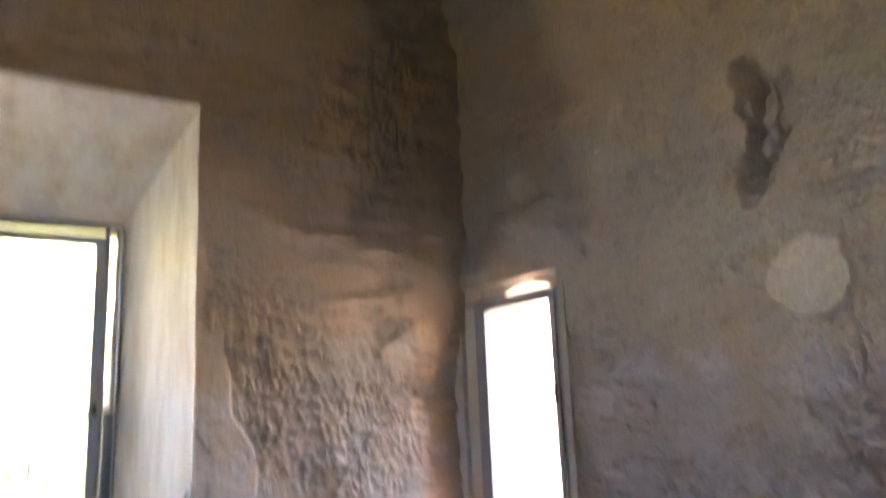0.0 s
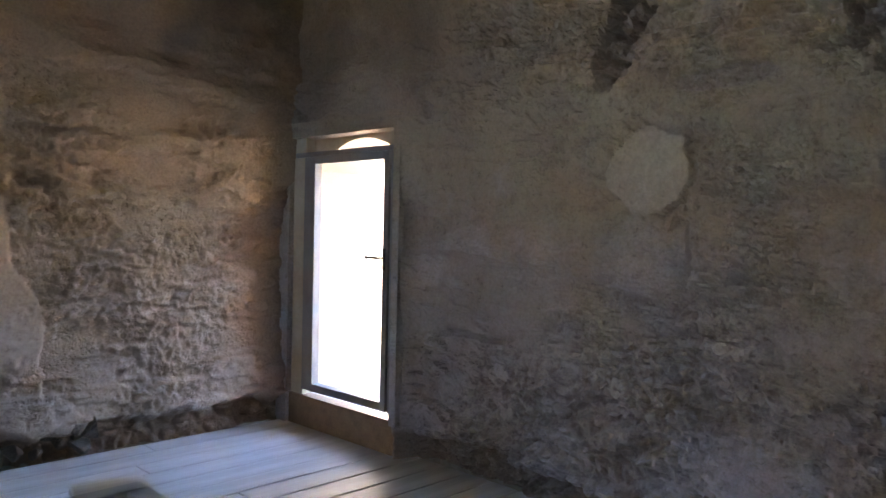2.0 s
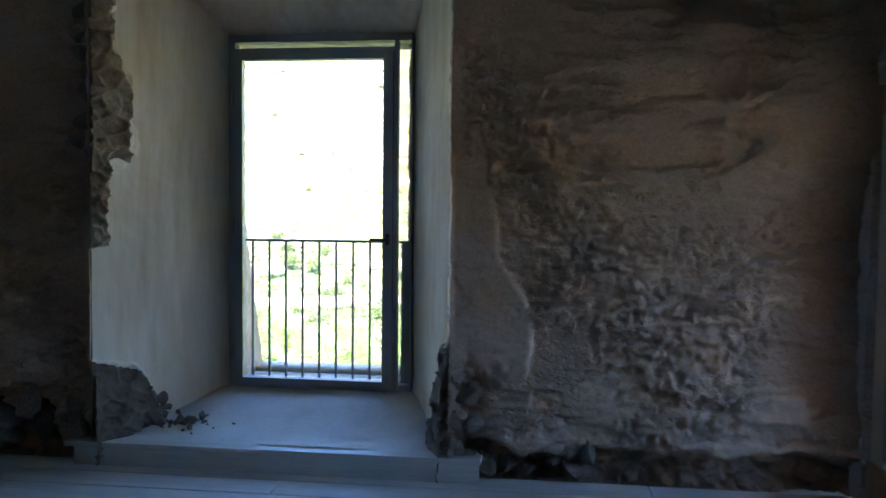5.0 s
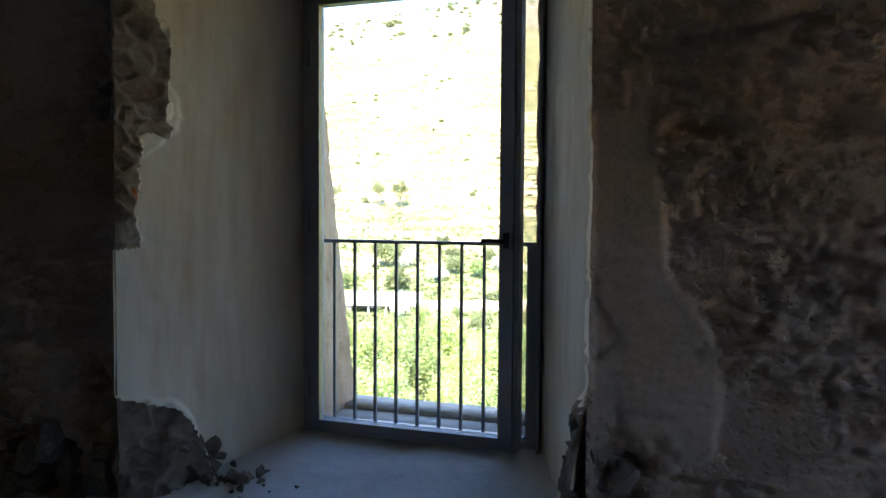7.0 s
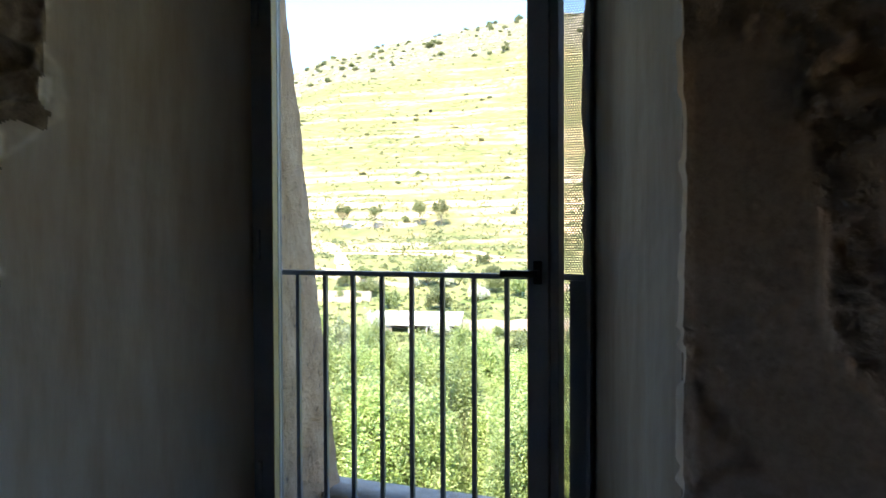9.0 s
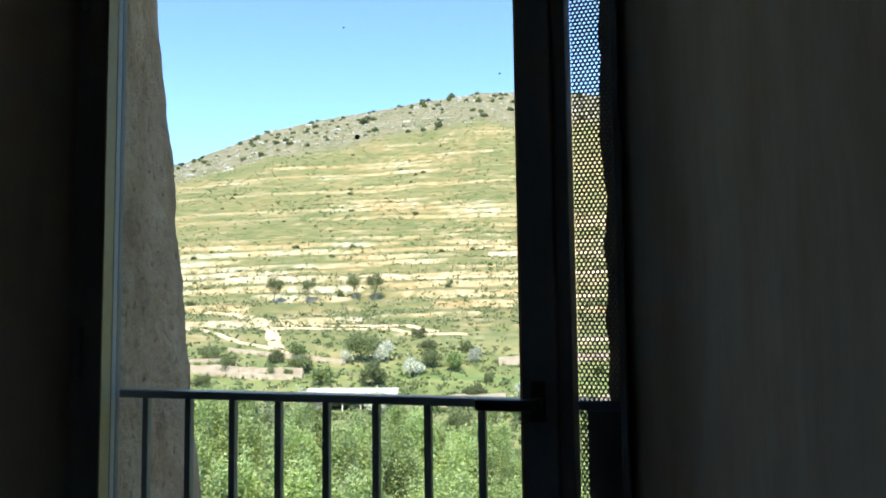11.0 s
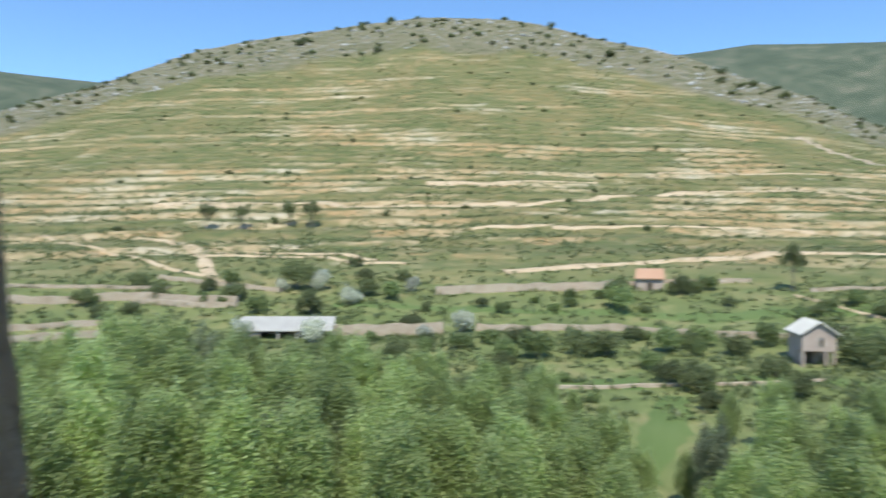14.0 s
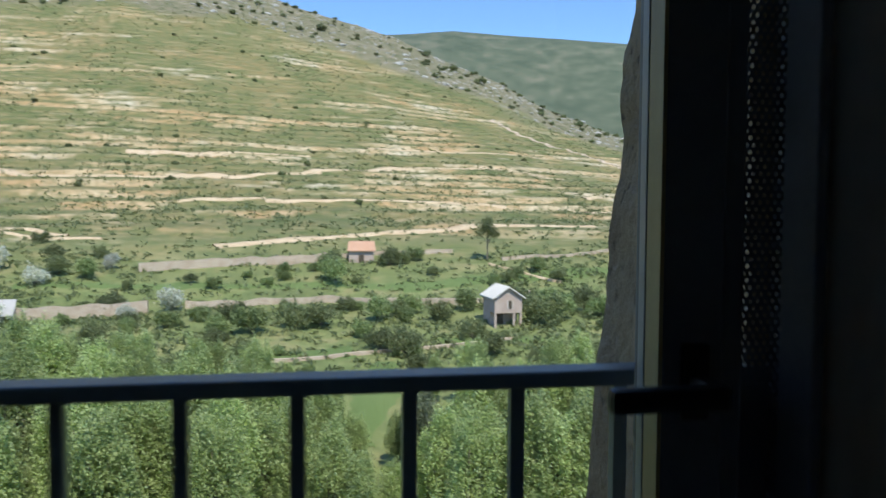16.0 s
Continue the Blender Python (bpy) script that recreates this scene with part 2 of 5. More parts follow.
def joined(name, sheets, mats, attrs=None, parent=None, smooth_it=True):
    """One object out of several (verts, faces, slot) sheets."""
    V, F, S, n = [], [], [], 0
    for P, f, s in sheets:
        V.append(P)
        F += (np.asarray(f) + n).tolist()
        S += [s] * len(f)
        n += len(P)
    me = bpy.data.meshes.new(name)
    me.from_pydata(np.concatenate(V).tolist(), [], F)
    for mt in mats:
        me.materials.append(mt)
    me.polygons.foreach_set("material_index", S)
    me.polygons.foreach_set("use_smooth", [smooth_it] * len(F))
    if attrs is not None:
        if not isinstance(attrs, dict):
            attrs = {k: [a.get(k, 0 * a["bare"]) if isinstance(a, dict) else (a if k == "bare" else 0 * a) for a in attrs] for k in ("bare", "pale", "shade_stain", "even")}
        for key, values in attrs.items():
            a = me.attributes.new(key, "FLOAT", "POINT")
            a.data.foreach_set("value", np.concatenate(values).astype(np.float32))
    me.update()
    ob = new(name, me)
    if parent:
        ob.parent = parent
    return ob


def box_sheet(x0, x1, y0, y1, z0, z1):
    P = np.array([(x, y, z) for x in (x0, x1) for y in (y0, y1) for z in (z0, z1)], float)
    F = np.array([(0, 1, 3, 2), (4, 6, 7, 5), (0, 4, 5, 1), (2, 3, 7, 6), (0, 2, 6, 4), (1, 5, 7, 3)])
    return P, F


# ---- room dimensions ----
XW, XE, YS, HC = -3.4, 3.31, -6.6, 4.7      # west, east, south walls, ceiling height
YO = 1.16                                   # outer face of the north wall
YF = 0.685                                  # plane of the big window
SKEW = 0.036                                # the east wall runs slightly out of square


def cells2(a, c, freq, seed=0):
    """Flat cells: a value for each cell and the distance to its joint, for two coordinate arrays."""
    x, y = a * freq, c * freq
    ix, iy = np.floor(x).astype(np.int64), np.floor(y).astype(np.int64)
    d1, d2, val = np.full(len(x), 9.0), np.full(len(x), 9.0), np.zeros(len(x))
    for dx in (-1, 0, 1):
        for dy in (-1, 0, 1):
            h = (ix + dx) * 374761393 + (iy + dy) * 668265263 + seed * 974634777
            h = (h ^ (h >> 13)) * 1274126177
            h = h ^ (h >> 16)
            r = [((h >> k) & 0x3FF) / 1023 for k in (0, 10, 20)]
            d = np.hypot(x - ix - dx - r[0], y - iy - dy - r[1])
            closer = d < d1
            d2 = np.where(closer, d1, np.minimum(d2, d))
            val = np.where(closer, r[2], val)
            d1 = np.where(closer, d, d1)
    return val, d2 - d1


def relief(u, v, seed, rough, under=0.22, bands=0.5):
    """Relief of an old earth wall (metres, towards the room) and where its plaster has gone."""
    p = np.stack([u, v, np.full_like(u, seed * 3.7)], -1)
    lay = np.stack([u * 0.55, v * 2.0, np.full_like(u, seed)], -1)
    wu = u + 0.11 * (fbm(p, 8, 5, seed + 70) - 0.5)
    wv = v + 0.11 * (fbm(p, 8, 5, seed + 80) - 0.5)
    big = (fbm(p, 0.9, 3, seed) - 0.5) * 0.09 + (fbm(p, 4, 3, seed + 40) - 0.5) * 0.035
    # coats of plaster that came away, with crisp edges
    c = fbm(lay, 1.5, 6, seed + 5)
    lost = smooth(0.49, 0.502, c)
    coats = 0.022 * lost + 0.018 * smooth(0.56, 0.57, c) + 0.014 * smooth(0.42, 0.43, c)
    c = fbm(lay, 3.6, 6, seed + 33)
    ledges = 0.022 * bands * (smooth(0.48, 0.492, c) + smooth(0.56, 0.572, c))
    # pecked hollows of two sizes and grit that stands out
    val, gap = cells2(wu, wv * 1.25, 20.0, seed + 11)
    peck = smooth(0.90 - 0.42 * rough, 0.96 - 0.42 * rough, val) * smooth(0.0, 0.22, gap)
    val, gap = cells2(wu + 3.3, wv * 1.2, 36.0, seed + 12)
    pit = smooth(0.90 - 0.35 * rough, 0.97 - 0.35 * rough, val) * smooth(0.0, 0.25, gap)
    val, gap = cells2(wu + 9.1, wv, 23.0, seed + 13)
    grit = smooth(0.80 - 0.25 * rough, 0.86 - 0.25 * rough, val) * smooth(0.05, 0.5, gap)
    h = big - coats - ledges - rough * (0.015 * peck + 0.010 * pit - 0.011 * grit) + (fbm(p, 22, 3, seed + 25) - 0.5) * 0.012
    # undermined foot of the wall
    edge = under * (0.55 + 0.9 * fbm(p, 2.6, 4, seed + 50))
    cut = smooth(edge, edge * 0.6, v)
    val, gap = cells2(wu, wv * 1.4, 7.5, seed + 61)
    h -= (0.20 - 0.09 * val * smooth(0.0, 0.25, gap)) * cut
    # mask that paints shade into the pecked hollows
    relief.pit_shade = np.clip(peck * rough, 0, 1)
    return h, np.clip(lost * 0.5 + peck * rough * 0.25 + cut, 0, 1)


def steps_of(*stretches):
    """Grid lines along a wall, close together where the walk passes near."""
    return np.concatenate([np.arange(a, b_, d) for a, b_, d in stretches])


# north wall: opening with splayed sides
OL, OR_, OT = -0.545, 1.315, 3.02            # inner edges of the opening and its head
FL, FR, FB, FT = -0.075, 1.024, 0.285, 2.36  # window frame outline at YF


def north_inner():
    us = steps_of((XW, -1.3, 0.03), (-1.3, OL - 0.0005, 0.014), (OL, OR_ - 0.0005, 0.02), (OR_, XE + 0.05, 0.0105))
    vs = steps_of((-0.02, 0.04, 0.02), (0.04, 2.5, 0.0105), (2.5, HC, 0.025))

    def place(u, v):
        q = np.stack([u, v, u * 0 + 2], -1)
        # a pecked field between the two windows, calmer above it and towards the corner
        field = smooth(0.62, 0.80, v) * smooth(1.45, 1.20, v)
        rough = 0.20 + 0.64 * smooth(0.36, 0.60, fbm(q, 1.7, 4, 12) + 0.22 * field - 0.06)
        rough = rough * (1 - 0.75 * smooth(2.82, 3.02, u + 0.2 * (fbm(q, 3, 4, 15) - 0.5)))
        h, bare = relief(u, v, 3, rough, bands=0.7)
        # broken plaster edge beside the opening
        near = smooth(0.30, 0.0, np.abs(u - OL)) * smooth(1.15, 1.35, v) + smooth(0.35, 0.0, np.abs(u - OL)) * smooth(0.75, 0.5, v)
        near2 = smooth(0.22, 0.0, np.abs(u - OR_)) * smooth(0.75, 0.45, v)
        p = np.stack([u, v, u * 0 + 9], -1)
        val, gap = cells(p, 8.0, 71)
        h = h + np.clip(near + near2, 0, 1) * (-0.10 + 0.11 * val * smooth(0.0, 0.2, gap) + (fbm(p, 14, 3, 77) - 0.5) * 0.04)
        off = np.maximum(np.maximum(OL - u, u - OR_), v - OT)
        h = h * smooth(0.0, 0.10, off)
        # smooth grey plaster left beside the opening
        edge = 1.53 + 0.19 * smooth(1.2, 0.75, v) + 0.16 * (fbm(p, 3.2, 6, 88) - 0.5)
        strip = smooth(0.008, -0.008, u - edge) * smooth(0.42, 0.62, v + 0.5 * (fbm(p, 5, 4, 89) - 0.5)) * smooth(1.66, 1.60, v + 0.2 * (fbm(p, 4, 4, 90) - 0.5)) * smooth(OR_, OR_ + 0.02, u)
        chip = smooth(0.56, 0.575, fbm(p, 5.5, 5, 87)) * strip
        h = h * (1 - 0.85 * strip) - 0.010 * strip - 0.012 * chip
        # hollows at the upper end of the strip
        d = np.sqrt(((u - 1.63) / 0.13) ** 2 + ((v - 1.55) / 0.05) ** 2) + (fbm(p, 9, 4, 92) - 0.5) * 1.6
        h = h - 0.05 * smooth(1.0, 0.6, d)
        # shade high up in the corner, painted into the plaster as a darker tone
        corner_shade = smooth(0.44, 0.60, fbm(p, 1.6, 5, 93) * 0.5 + 0.30 * smooth(1.75, 2.5, v) * smooth(1.5, 2.9, u) + 0.05)
        place.bare = {"bare": np.clip(bare * (1 - strip) + near + near2, 0, 1), "pale": 0.04 * strip, "even": 0.9 * strip, "shade_stain": np.maximum(np.maximum(0.3 * (near + near2).clip(0, 1) * fbm(p, 4, 3, 99), 0.10 * relief.pit_shade * (1 - strip)), 0.55 * corner_shade)}
        return np.stack([u, -h, v], -1)

    P, F = grid_mesh(us, vs, place, lambda u, v: ~((u > OL) & (u < OR_) & (v > 0.04) & (v < OT)))
    return P, F, place.bare


def reveal(a0, a1, b0, b1, seed, n=(100, 380), rough=0.012, broken=None, sign=1):
    """A rough sheet between the inner edge a0-a1 and the outer edge b0-b1."""
    s, t = np.linspace(0, 1, n[0]), np.linspace(0, 1, n[1])
    a0, a1, b0, b1 = (np.array(q, float) for q in (a0, a1, b0, b1))
    nrm = np.cross(a1 - a0, b0 - a0)
    nrm /= np.linalg.norm(nrm)

    def place(u, v):
        u, v = u[:, None], v[:, None]
        q = (a0 * (1 - v) + a1 * v) * (1 - u) + (b0 * (1 - v) + b1 * v) * u
        d = (fbm(q, 2.2, 4, seed) - 0.5) * 2 + 0.5 * (fbm(q, 14, 3, seed + 7) - 0.5)
        d = rough * d * smooth(0, 0.12, 1 - u[:, 0])
        if broken:
            k, core = broken(u[:, 0], q)
            val, gap = cells(q * np.array([1, 1, 1.3]), 9.0, seed + 33)
            d = d - sign * k * (0.014 + core * (0.050 - 0.040 * val * smooth(0.0, 0.22, gap)) + 0.02 * (fbm(q, 22, 3, seed + 31) - 0.5))
        return q + nrm * d[:, None]

    P, F = grid_mesh(s, t, place)
    gone = np.zeros(len(F), bool)
    if broken:
        U, T = np.meshgrid(s, t, indexing="ij")
        k, core = broken(U.ravel(), (a0 * (1 - T.ravel()[:, None]) + a1 * T.ravel()[:, None]))
        gone = (k * core)[F].mean(1) > 0.5
    return P, F, gone


LOSS_Z = [0.0, 0.26, 0.41, 0.50, 0.56, 1.12, 1.17, 1.28, 1.48, 1.62, 1.74, 1.92, 2.10, 3.0]
LOSS_U = [0.52, 0.45, 0.38, 0.26, -0.06, -0.06, 0.12, 0.06, 0.10, 0.33, 0.34, 0.25, 0.19, 0.15]


def broken_left(u, q):
    """How far the plaster has come off, and where the rubble behind it shows."""
    z = q[:, 2]
    p = np.stack([u * 0.85, z, z * 0 + 3], -1)
    k = smooth(0.006, -0.012, u - np.interp(z, LOSS_Z, LOSS_U) - 0.16 * (fbm(p, 5.0, 6, 301) - 0.5))
    core = np.maximum(smooth(0.46, 0.48, fbm(p, 5.5, 5, 303) + 0.10 * smooth(0.22, 0.05, u)), smooth(0.8, 0.7, z))
    return k, core


def broken_right(u, q):
    z = q[:, 2]
    p = np.stack([u * 0.85, z, z * 0 + 8], -1)
    k = smooth(0.02, -0.03, u - (0.35 * smooth(0.76, 0.25, z)) * (0.3 + 1.3 * fbm(p, 4, 4, 311)))
    return k, np.ones_like(k)


P0, F0, bare0 = north_inner()
sheets, attrs = [(P0, F0, 0)], [bare0]
for sh in (
    reveal((OL - 0.012, -0.002, 0.0), (OL - 0.012, -0.002, OT + 0.012), (FL, YF + 0.03, 0.0), (FL, YF + 0.03, FT + 0.06), 11, broken=broken_left, sign=1),
    reveal((OR_ + 0.012, -0.002, 0.0), (OR_ + 0.012, -0.002, OT + 0.012), (FR, YF + 0.03, 0.0), (FR, YF + 0.03, FT + 0.06), 12, broken=broken_right, sign=-1),
    reveal((OL - 0.012, -0.002, OT + 0.012), (OR_ + 0.012, -0.002, OT + 0.012), (FL, YF + 0.03, FT), (FR, YF + 0.03, FT), 13),
):
    sheets.append((sh[0], sh[1][~sh[2]], 1))
    attrs.append(np.zeros(len(sh[0])))
    if sh[2].any():
        loose = sh[1][sh[2]]
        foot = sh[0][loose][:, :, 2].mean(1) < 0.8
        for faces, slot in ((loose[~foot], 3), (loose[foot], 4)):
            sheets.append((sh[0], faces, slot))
            attrs.append(np.ones(len(sh[0])))
# the wall's core and outer face
SLX, SRX = -0.02, 1.02                       # outer stone sides at the window
for b_ in ((XW - 0.6, OL - 0.02, 0.30, YO, -4.2, HC), (OR_ + 0.02, XE + 0.55, 0.30, YO, -4.2, HC), (OL - 0.02, OR_ + 0.02, 0.13, YO, OT + 0.05, HC), (OL - 0.02, OR_ + 0.02, 0.06, YO, -4.2, -0.02), (FR + 0.08, 1.42, 0.60, 0.733, -0.1, 2.85), (-0.95, FL - 0.11, 0.60, 0.733, -0.1, 2.85)):
    sh = box_sheet(*b_)
    sheets.append((sh[0], sh[1], 2))
    attrs.append(np.zeros(8))
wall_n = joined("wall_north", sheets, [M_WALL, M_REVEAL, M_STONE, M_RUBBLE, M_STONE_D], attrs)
tagged(wall_n, "thick old earth wall with flaking plaster and a deep splayed window opening", "wall", kind="structure")


# outer reveal: rough stone round the window, outside the glass
def stone_side(name, x_in, x_out, side, seed):
    us, vs = np.linspace(0, 1, 40), np.linspace(0.2, 2.9, 130)

    def place(u, v):
        y = 0.735 + (YO - 0.735) * u
        x = x_in + (x_out - x_in) * u - side * (0.125 if side < 0 else 0.09) * (1.4 - v) * u
        q = np.stack([y * 1.0, v, v * 0 + seed], -1)
        d = (fbm(q, 3.5, 4, seed) - 0.5) * (0.035 if side < 0 else 0.016) * (0.3 + u) + (fbm(q, 16, 3, seed + 3) - 0.5) * 0.022
        return np.stack([x - side * d, y, v], -1)

    P, F = grid_mesh(us, vs, place)
    n = len(us)
    # the corner turns into the outer face
    Q, G = grid_mesh(np.linspace(0, 1, 8), vs, lambda u, v: np.stack([np.interp(v, vs, P[-len(vs):, 0]) + side * 0.5 * u, YO + 0.02 * u + 0.0 * v, v], -1))
    R, H = grid_mesh(np.linspace(0, 1, 3), vs, lambda u, v: np.stack([np.interp(v, vs, P[:len(vs), 0]) + side * 0.3 * u, np.full_like(v, 0.735), v], -1))
    ob = joined(name, [(P, F, 0), (Q, G, 0), (R, H, 0)], [M_PITTED])
    return ob


s1 = stone_side("stone_jamb_west", -0.045, -0.185, -1, 41)
s2 = stone_side("stone_jamb_east", 0.991, 1.028, 1, 43)
for o, w in ((s1, "pitted grey-brown stone side of the outer window reveal"), (s2, "rough shaded stone side of the outer window reveal")):
    tagged(o, w, "wall", kind="structure")
lin = joined("stone_lintel", [(*box_sheet(-0.7, 1.6, 0.70, YO, 2.372, 2.8), 0)], [M_STONE])
tagged(lin, "rough stone lintel over the window outside", "wall", kind="structure")
sill_out = joined("stone_sill", [(*box_sheet(-0.45, 1.3, 0.74, YO + 0.02, 0.05, 0.30), 0), (*box_sheet(-0.45, 1.3, 1.02, YO + 0.05, 0.30, 0.325), 0)], [M_STONE])
tagged(sill_out, "rough stone sill outside the window", "sill", kind="structure")

# other walls
east_s, east_a = [], []


def east_inner():
    us, vs = steps_of((YS, -4.6, 0.04), (-4.6, 0.07, 0.0115)), steps_of((-0.02, 2.55, 0.0115), (2.55, HC, 0.03))

    def place(u, v):
        p = np.stack([u, v, u * 0 + 5], -1)
        low = smooth(1.0, 0.7, v + 0.5 * (fbm(p, 1.5, 4, 81) - 0.5))
        rough = 0.25 + 0.55 * smooth(0.38, 0.62, fbm(p, 1.9, 4, 82) + 0.10 * smooth(-1.9, -2.8, u)) + 0.30 * low
        rough = rough * (1 - 0.6 * smooth(-1.75, -1.45, u + 0.3 * (fbm(p, 2.5, 4, 83) - 0.5)))
        h, bare = relief(u, v, 14, np.clip(rough, 0, 1.15), 0.20, 0.35 + 1.1 * low)
        # shade painted into the pecked hollows and high up towards the corner
        shade_stain = np.maximum(0.12 * relief.pit_shade, 0.5 * smooth(0.44, 0.60, fbm(p, 1.6, 5, 84) * 0.5 + 0.30 * smooth(1.7, 2.4, v) * smooth(-2.2, -0.7, u) + 0.05))
        for cy, cz, ry, rz, dep in ((-2.60, 2.30, 0.17, 0.40, 0.16), (-3.70, 2.06, 0.20, 0.16, 0.14), (-3.82, 2.10, 0.08, 0.10, 0.07), (-3.75, 0.98, 0.07, 0.035, 0.05), (-3.1, 1.95, 0.35, 0.05, 0.02), (-1.35, 2.0, 0.05, 0.05, 0.03)):
            d = np.sqrt(((u - cy) / ry) ** 2 + ((v - cz) / rz) ** 2) + (fbm(p, 6, 5, 91) - 0.5) * 1.5
            k = smooth(1.0, 0.75, d)
            hv, hg = cells2(u + 0.03 * fbm(p, 9, 3, 94), v * 0.8, 11.0, 95)
            h = h - dep * k * (0.25 + 0.75 * (1 - hv * smooth(0.0, 0.22, hg)))
            bare = bare + k
            # darker blotches in and around each hole
            shade_stain = np.maximum(shade_stain, (0.20 if dep > 0.06 else 0.12) * smooth(1.25, 0.7, d) * smooth(0.44, 0.58, fbm(p, 14, 4, 97)))
        # the smooth round plaster patch
        d = np.sqrt(((u + 2.75) / 0.215) ** 2 + ((v - 1.60) / 0.155) ** 2) + (fbm(p, 5, 4, 96) - 0.5) * 0.75
        k = smooth(1.02, 0.95, d) * smooth(1.30, 1.62, v - 0.35 * (u + 2.75) + 0.2 * fbm(p, 5, 3, 86))
        h = h * (1 - k) + (0.012 + 0.02 * (fbm(p, 4, 3, 98) - 0.5)) * k
        # the crack round its edge, the ledge that runs on from it, and a long upright crack
        rim = smooth(0.97, 1.03, d) * smooth(1.20, 1.08, d) * smooth(-2.72, -2.84, u)
        run = smooth(0.05, 0.0, np.abs(v - 1.47 - 0.10 * (fbm(p, 2.5, 4, 102) - 0.5))) * smooth(-2.95, -3.05, u)
        crack = smooth(0.014, 0.0, np.abs(u + 2.93 + 0.25 * (fbm(p, 2.2, 5, 103) - 0.5))) * smooth(1.5, 1.4, v) * smooth(0.8, 0.95, v)
        h = h - 0.016 * rim - 0.026 * run - 0.025 * crack
        # the cracked rim and the ledge also get their shade as colour
        shade_stain = np.maximum(shade_stain, np.maximum(0.22 * rim, 0.12 * run))
        place.bare = {"bare": np.clip(bare * (1 - k), 0, 1), "pale": 0.13 * k, "even": 0.7 * k, "shade_stain": shade_stain}
        flat = smooth(-1.22, -1.12, u)
        h = h * (1 - 0.9 * flat * smooth(2.0, 1.96, v))
        return np.stack([XE - 0.055 + SKEW * u - h, u, v], -1)

    P, F = grid_mesh(us, vs, place, lambda u, v: ~((u > -1.115) & (u < 0.03) & (v < 1.93)))
    return P, F, place.bare


P1, F1, bare1 = east_inner()
es = [(P1, F1, 0)]
ea = [bare1]
for b_ in ((XE + 0.12, XE + 0.55, -1.16, 0.30, 2.02, HC), (XE + 0.28, XE + 0.55, YS - 0.6, -1.16, -4.2, HC), (XE + 0.06, XE + 0.55, -1.16, 0.13, -4.2, 0.20)):
    sh = box_sheet(*b_)
    es.append((sh[0], sh[1], 1))
    ea.append(np.zeros(8))
# sides and head of the recess
for b_ in ((XE - 0.06, XE + 0.55, 0.005, 0.13, 0.0, 2.02), (XE - 0.10, XE + 0.55, -1.16, -1.105, 0.2, 1.96), (XE - 0.055, XE + 0.2, -1.16, 0.12, 1.93, 2.03)):
    sh = box_sheet(*b_)
    es.append((sh[0], sh[1], 0))
    ea.append(np.zeros(8))
wall_e = joined("wall_east", es, [M_WALL_E, M_STONE], ea, smooth_it=False)
tagged(wall_e, "old stained plaster wall with holes and one smooth round patch", "wall", kind="structure")
# the unseen west wall has an unglazed opening, added to brighten the room
WO = (-3.8, -2.75, 2.5, 3.7)
west = [(YS - 0.6, WO[0], -4.2, HC), (WO[1], 0.30, -4.2, HC), (WO[0], WO[1], -4.2, WO[2]), (WO[0], WO[1], WO[3], HC)]
w = joined("wall_west", [(*box_sheet(XW - 0.6, XW, a, b_, c, d), 0) for a, b_, c, d in west], [M_BOUNCE], [np.zeros(8)] * 4, smooth_it=False)
tagged(w, "plain unseen pale wall with one unglazed opening added for light", "wall", kind="structure")
w = joined("wall_south", [(*box_sheet(XW, XE + 0.28, YS - 0.6, YS, -4.2, HC), 0)], [M_BOUNCE], [np.zeros(8)], smooth_it=False)
tagged(w, "plain unseen wall, pale to bounce light", "wall", kind="structure")
ceil = joined("ceiling", [(*box_sheet(XW - 0.6, XE + 0.55, YS - 0.6, YO, HC, HC + 0.2), 0)], [M_BOUNCE], smooth_it=False)
tagged(ceil, "plain unseen ceiling, pale to bounce light", "ceiling", kind="structure")

# ---- floor of boards, with a stairwell ----
HX0, HX1, HY0, HY1 = -2.6, 0.35, -5.0, -3.14   # stairwell (the well beside the flight goes on to 0.80)
floor = empty("floor", "weathered wooden board floor", "floor", kind="structure")
sub = bmesh.new()
for b_ in ((XW, XE + 0.1, HY1, 0.12, -0.16, -0.03), (XW, HX0, YS, HY1, -0.16, -0.03), (HX0, XE + 0.1, YS, HY0, -0.16, -0.03), (0.82, XE + 0.1, HY0, HY1, -0.16, -0.03), (0.35, 0.82, HY0, -3.86, -0.16, -0.03)):
    box(*b_, bm=sub)
part("subfloor", sub, M_BROWN, floor, "dark underside of the boards")
BOARD_W = 0.185
board_me = {}


def board(x0, x1, y, k):
    key = (round(x1 - x0, 2), k % 3)
    if key not in board_me:
        bm = box(0, x1 - x0, 0.002, BOARD_W - 0.007, -0.03, 0.0)
        bmesh.ops.bevel(bm, geom=[e for e in bm.edges if all(v.co.z > -0.001 for v in e.verts)], offset=0.004, segments=1, affect="EDGES")
        board_me[key] = mesh_of("board", bm, M_WOOD)
    ob = new("board", board_me[key])
    ob.location = (x0, y, random.uniform(-0.002, 0.002))
    ob.parent = floor


rnd = random.Random(5)
y, k = 0.10, 0
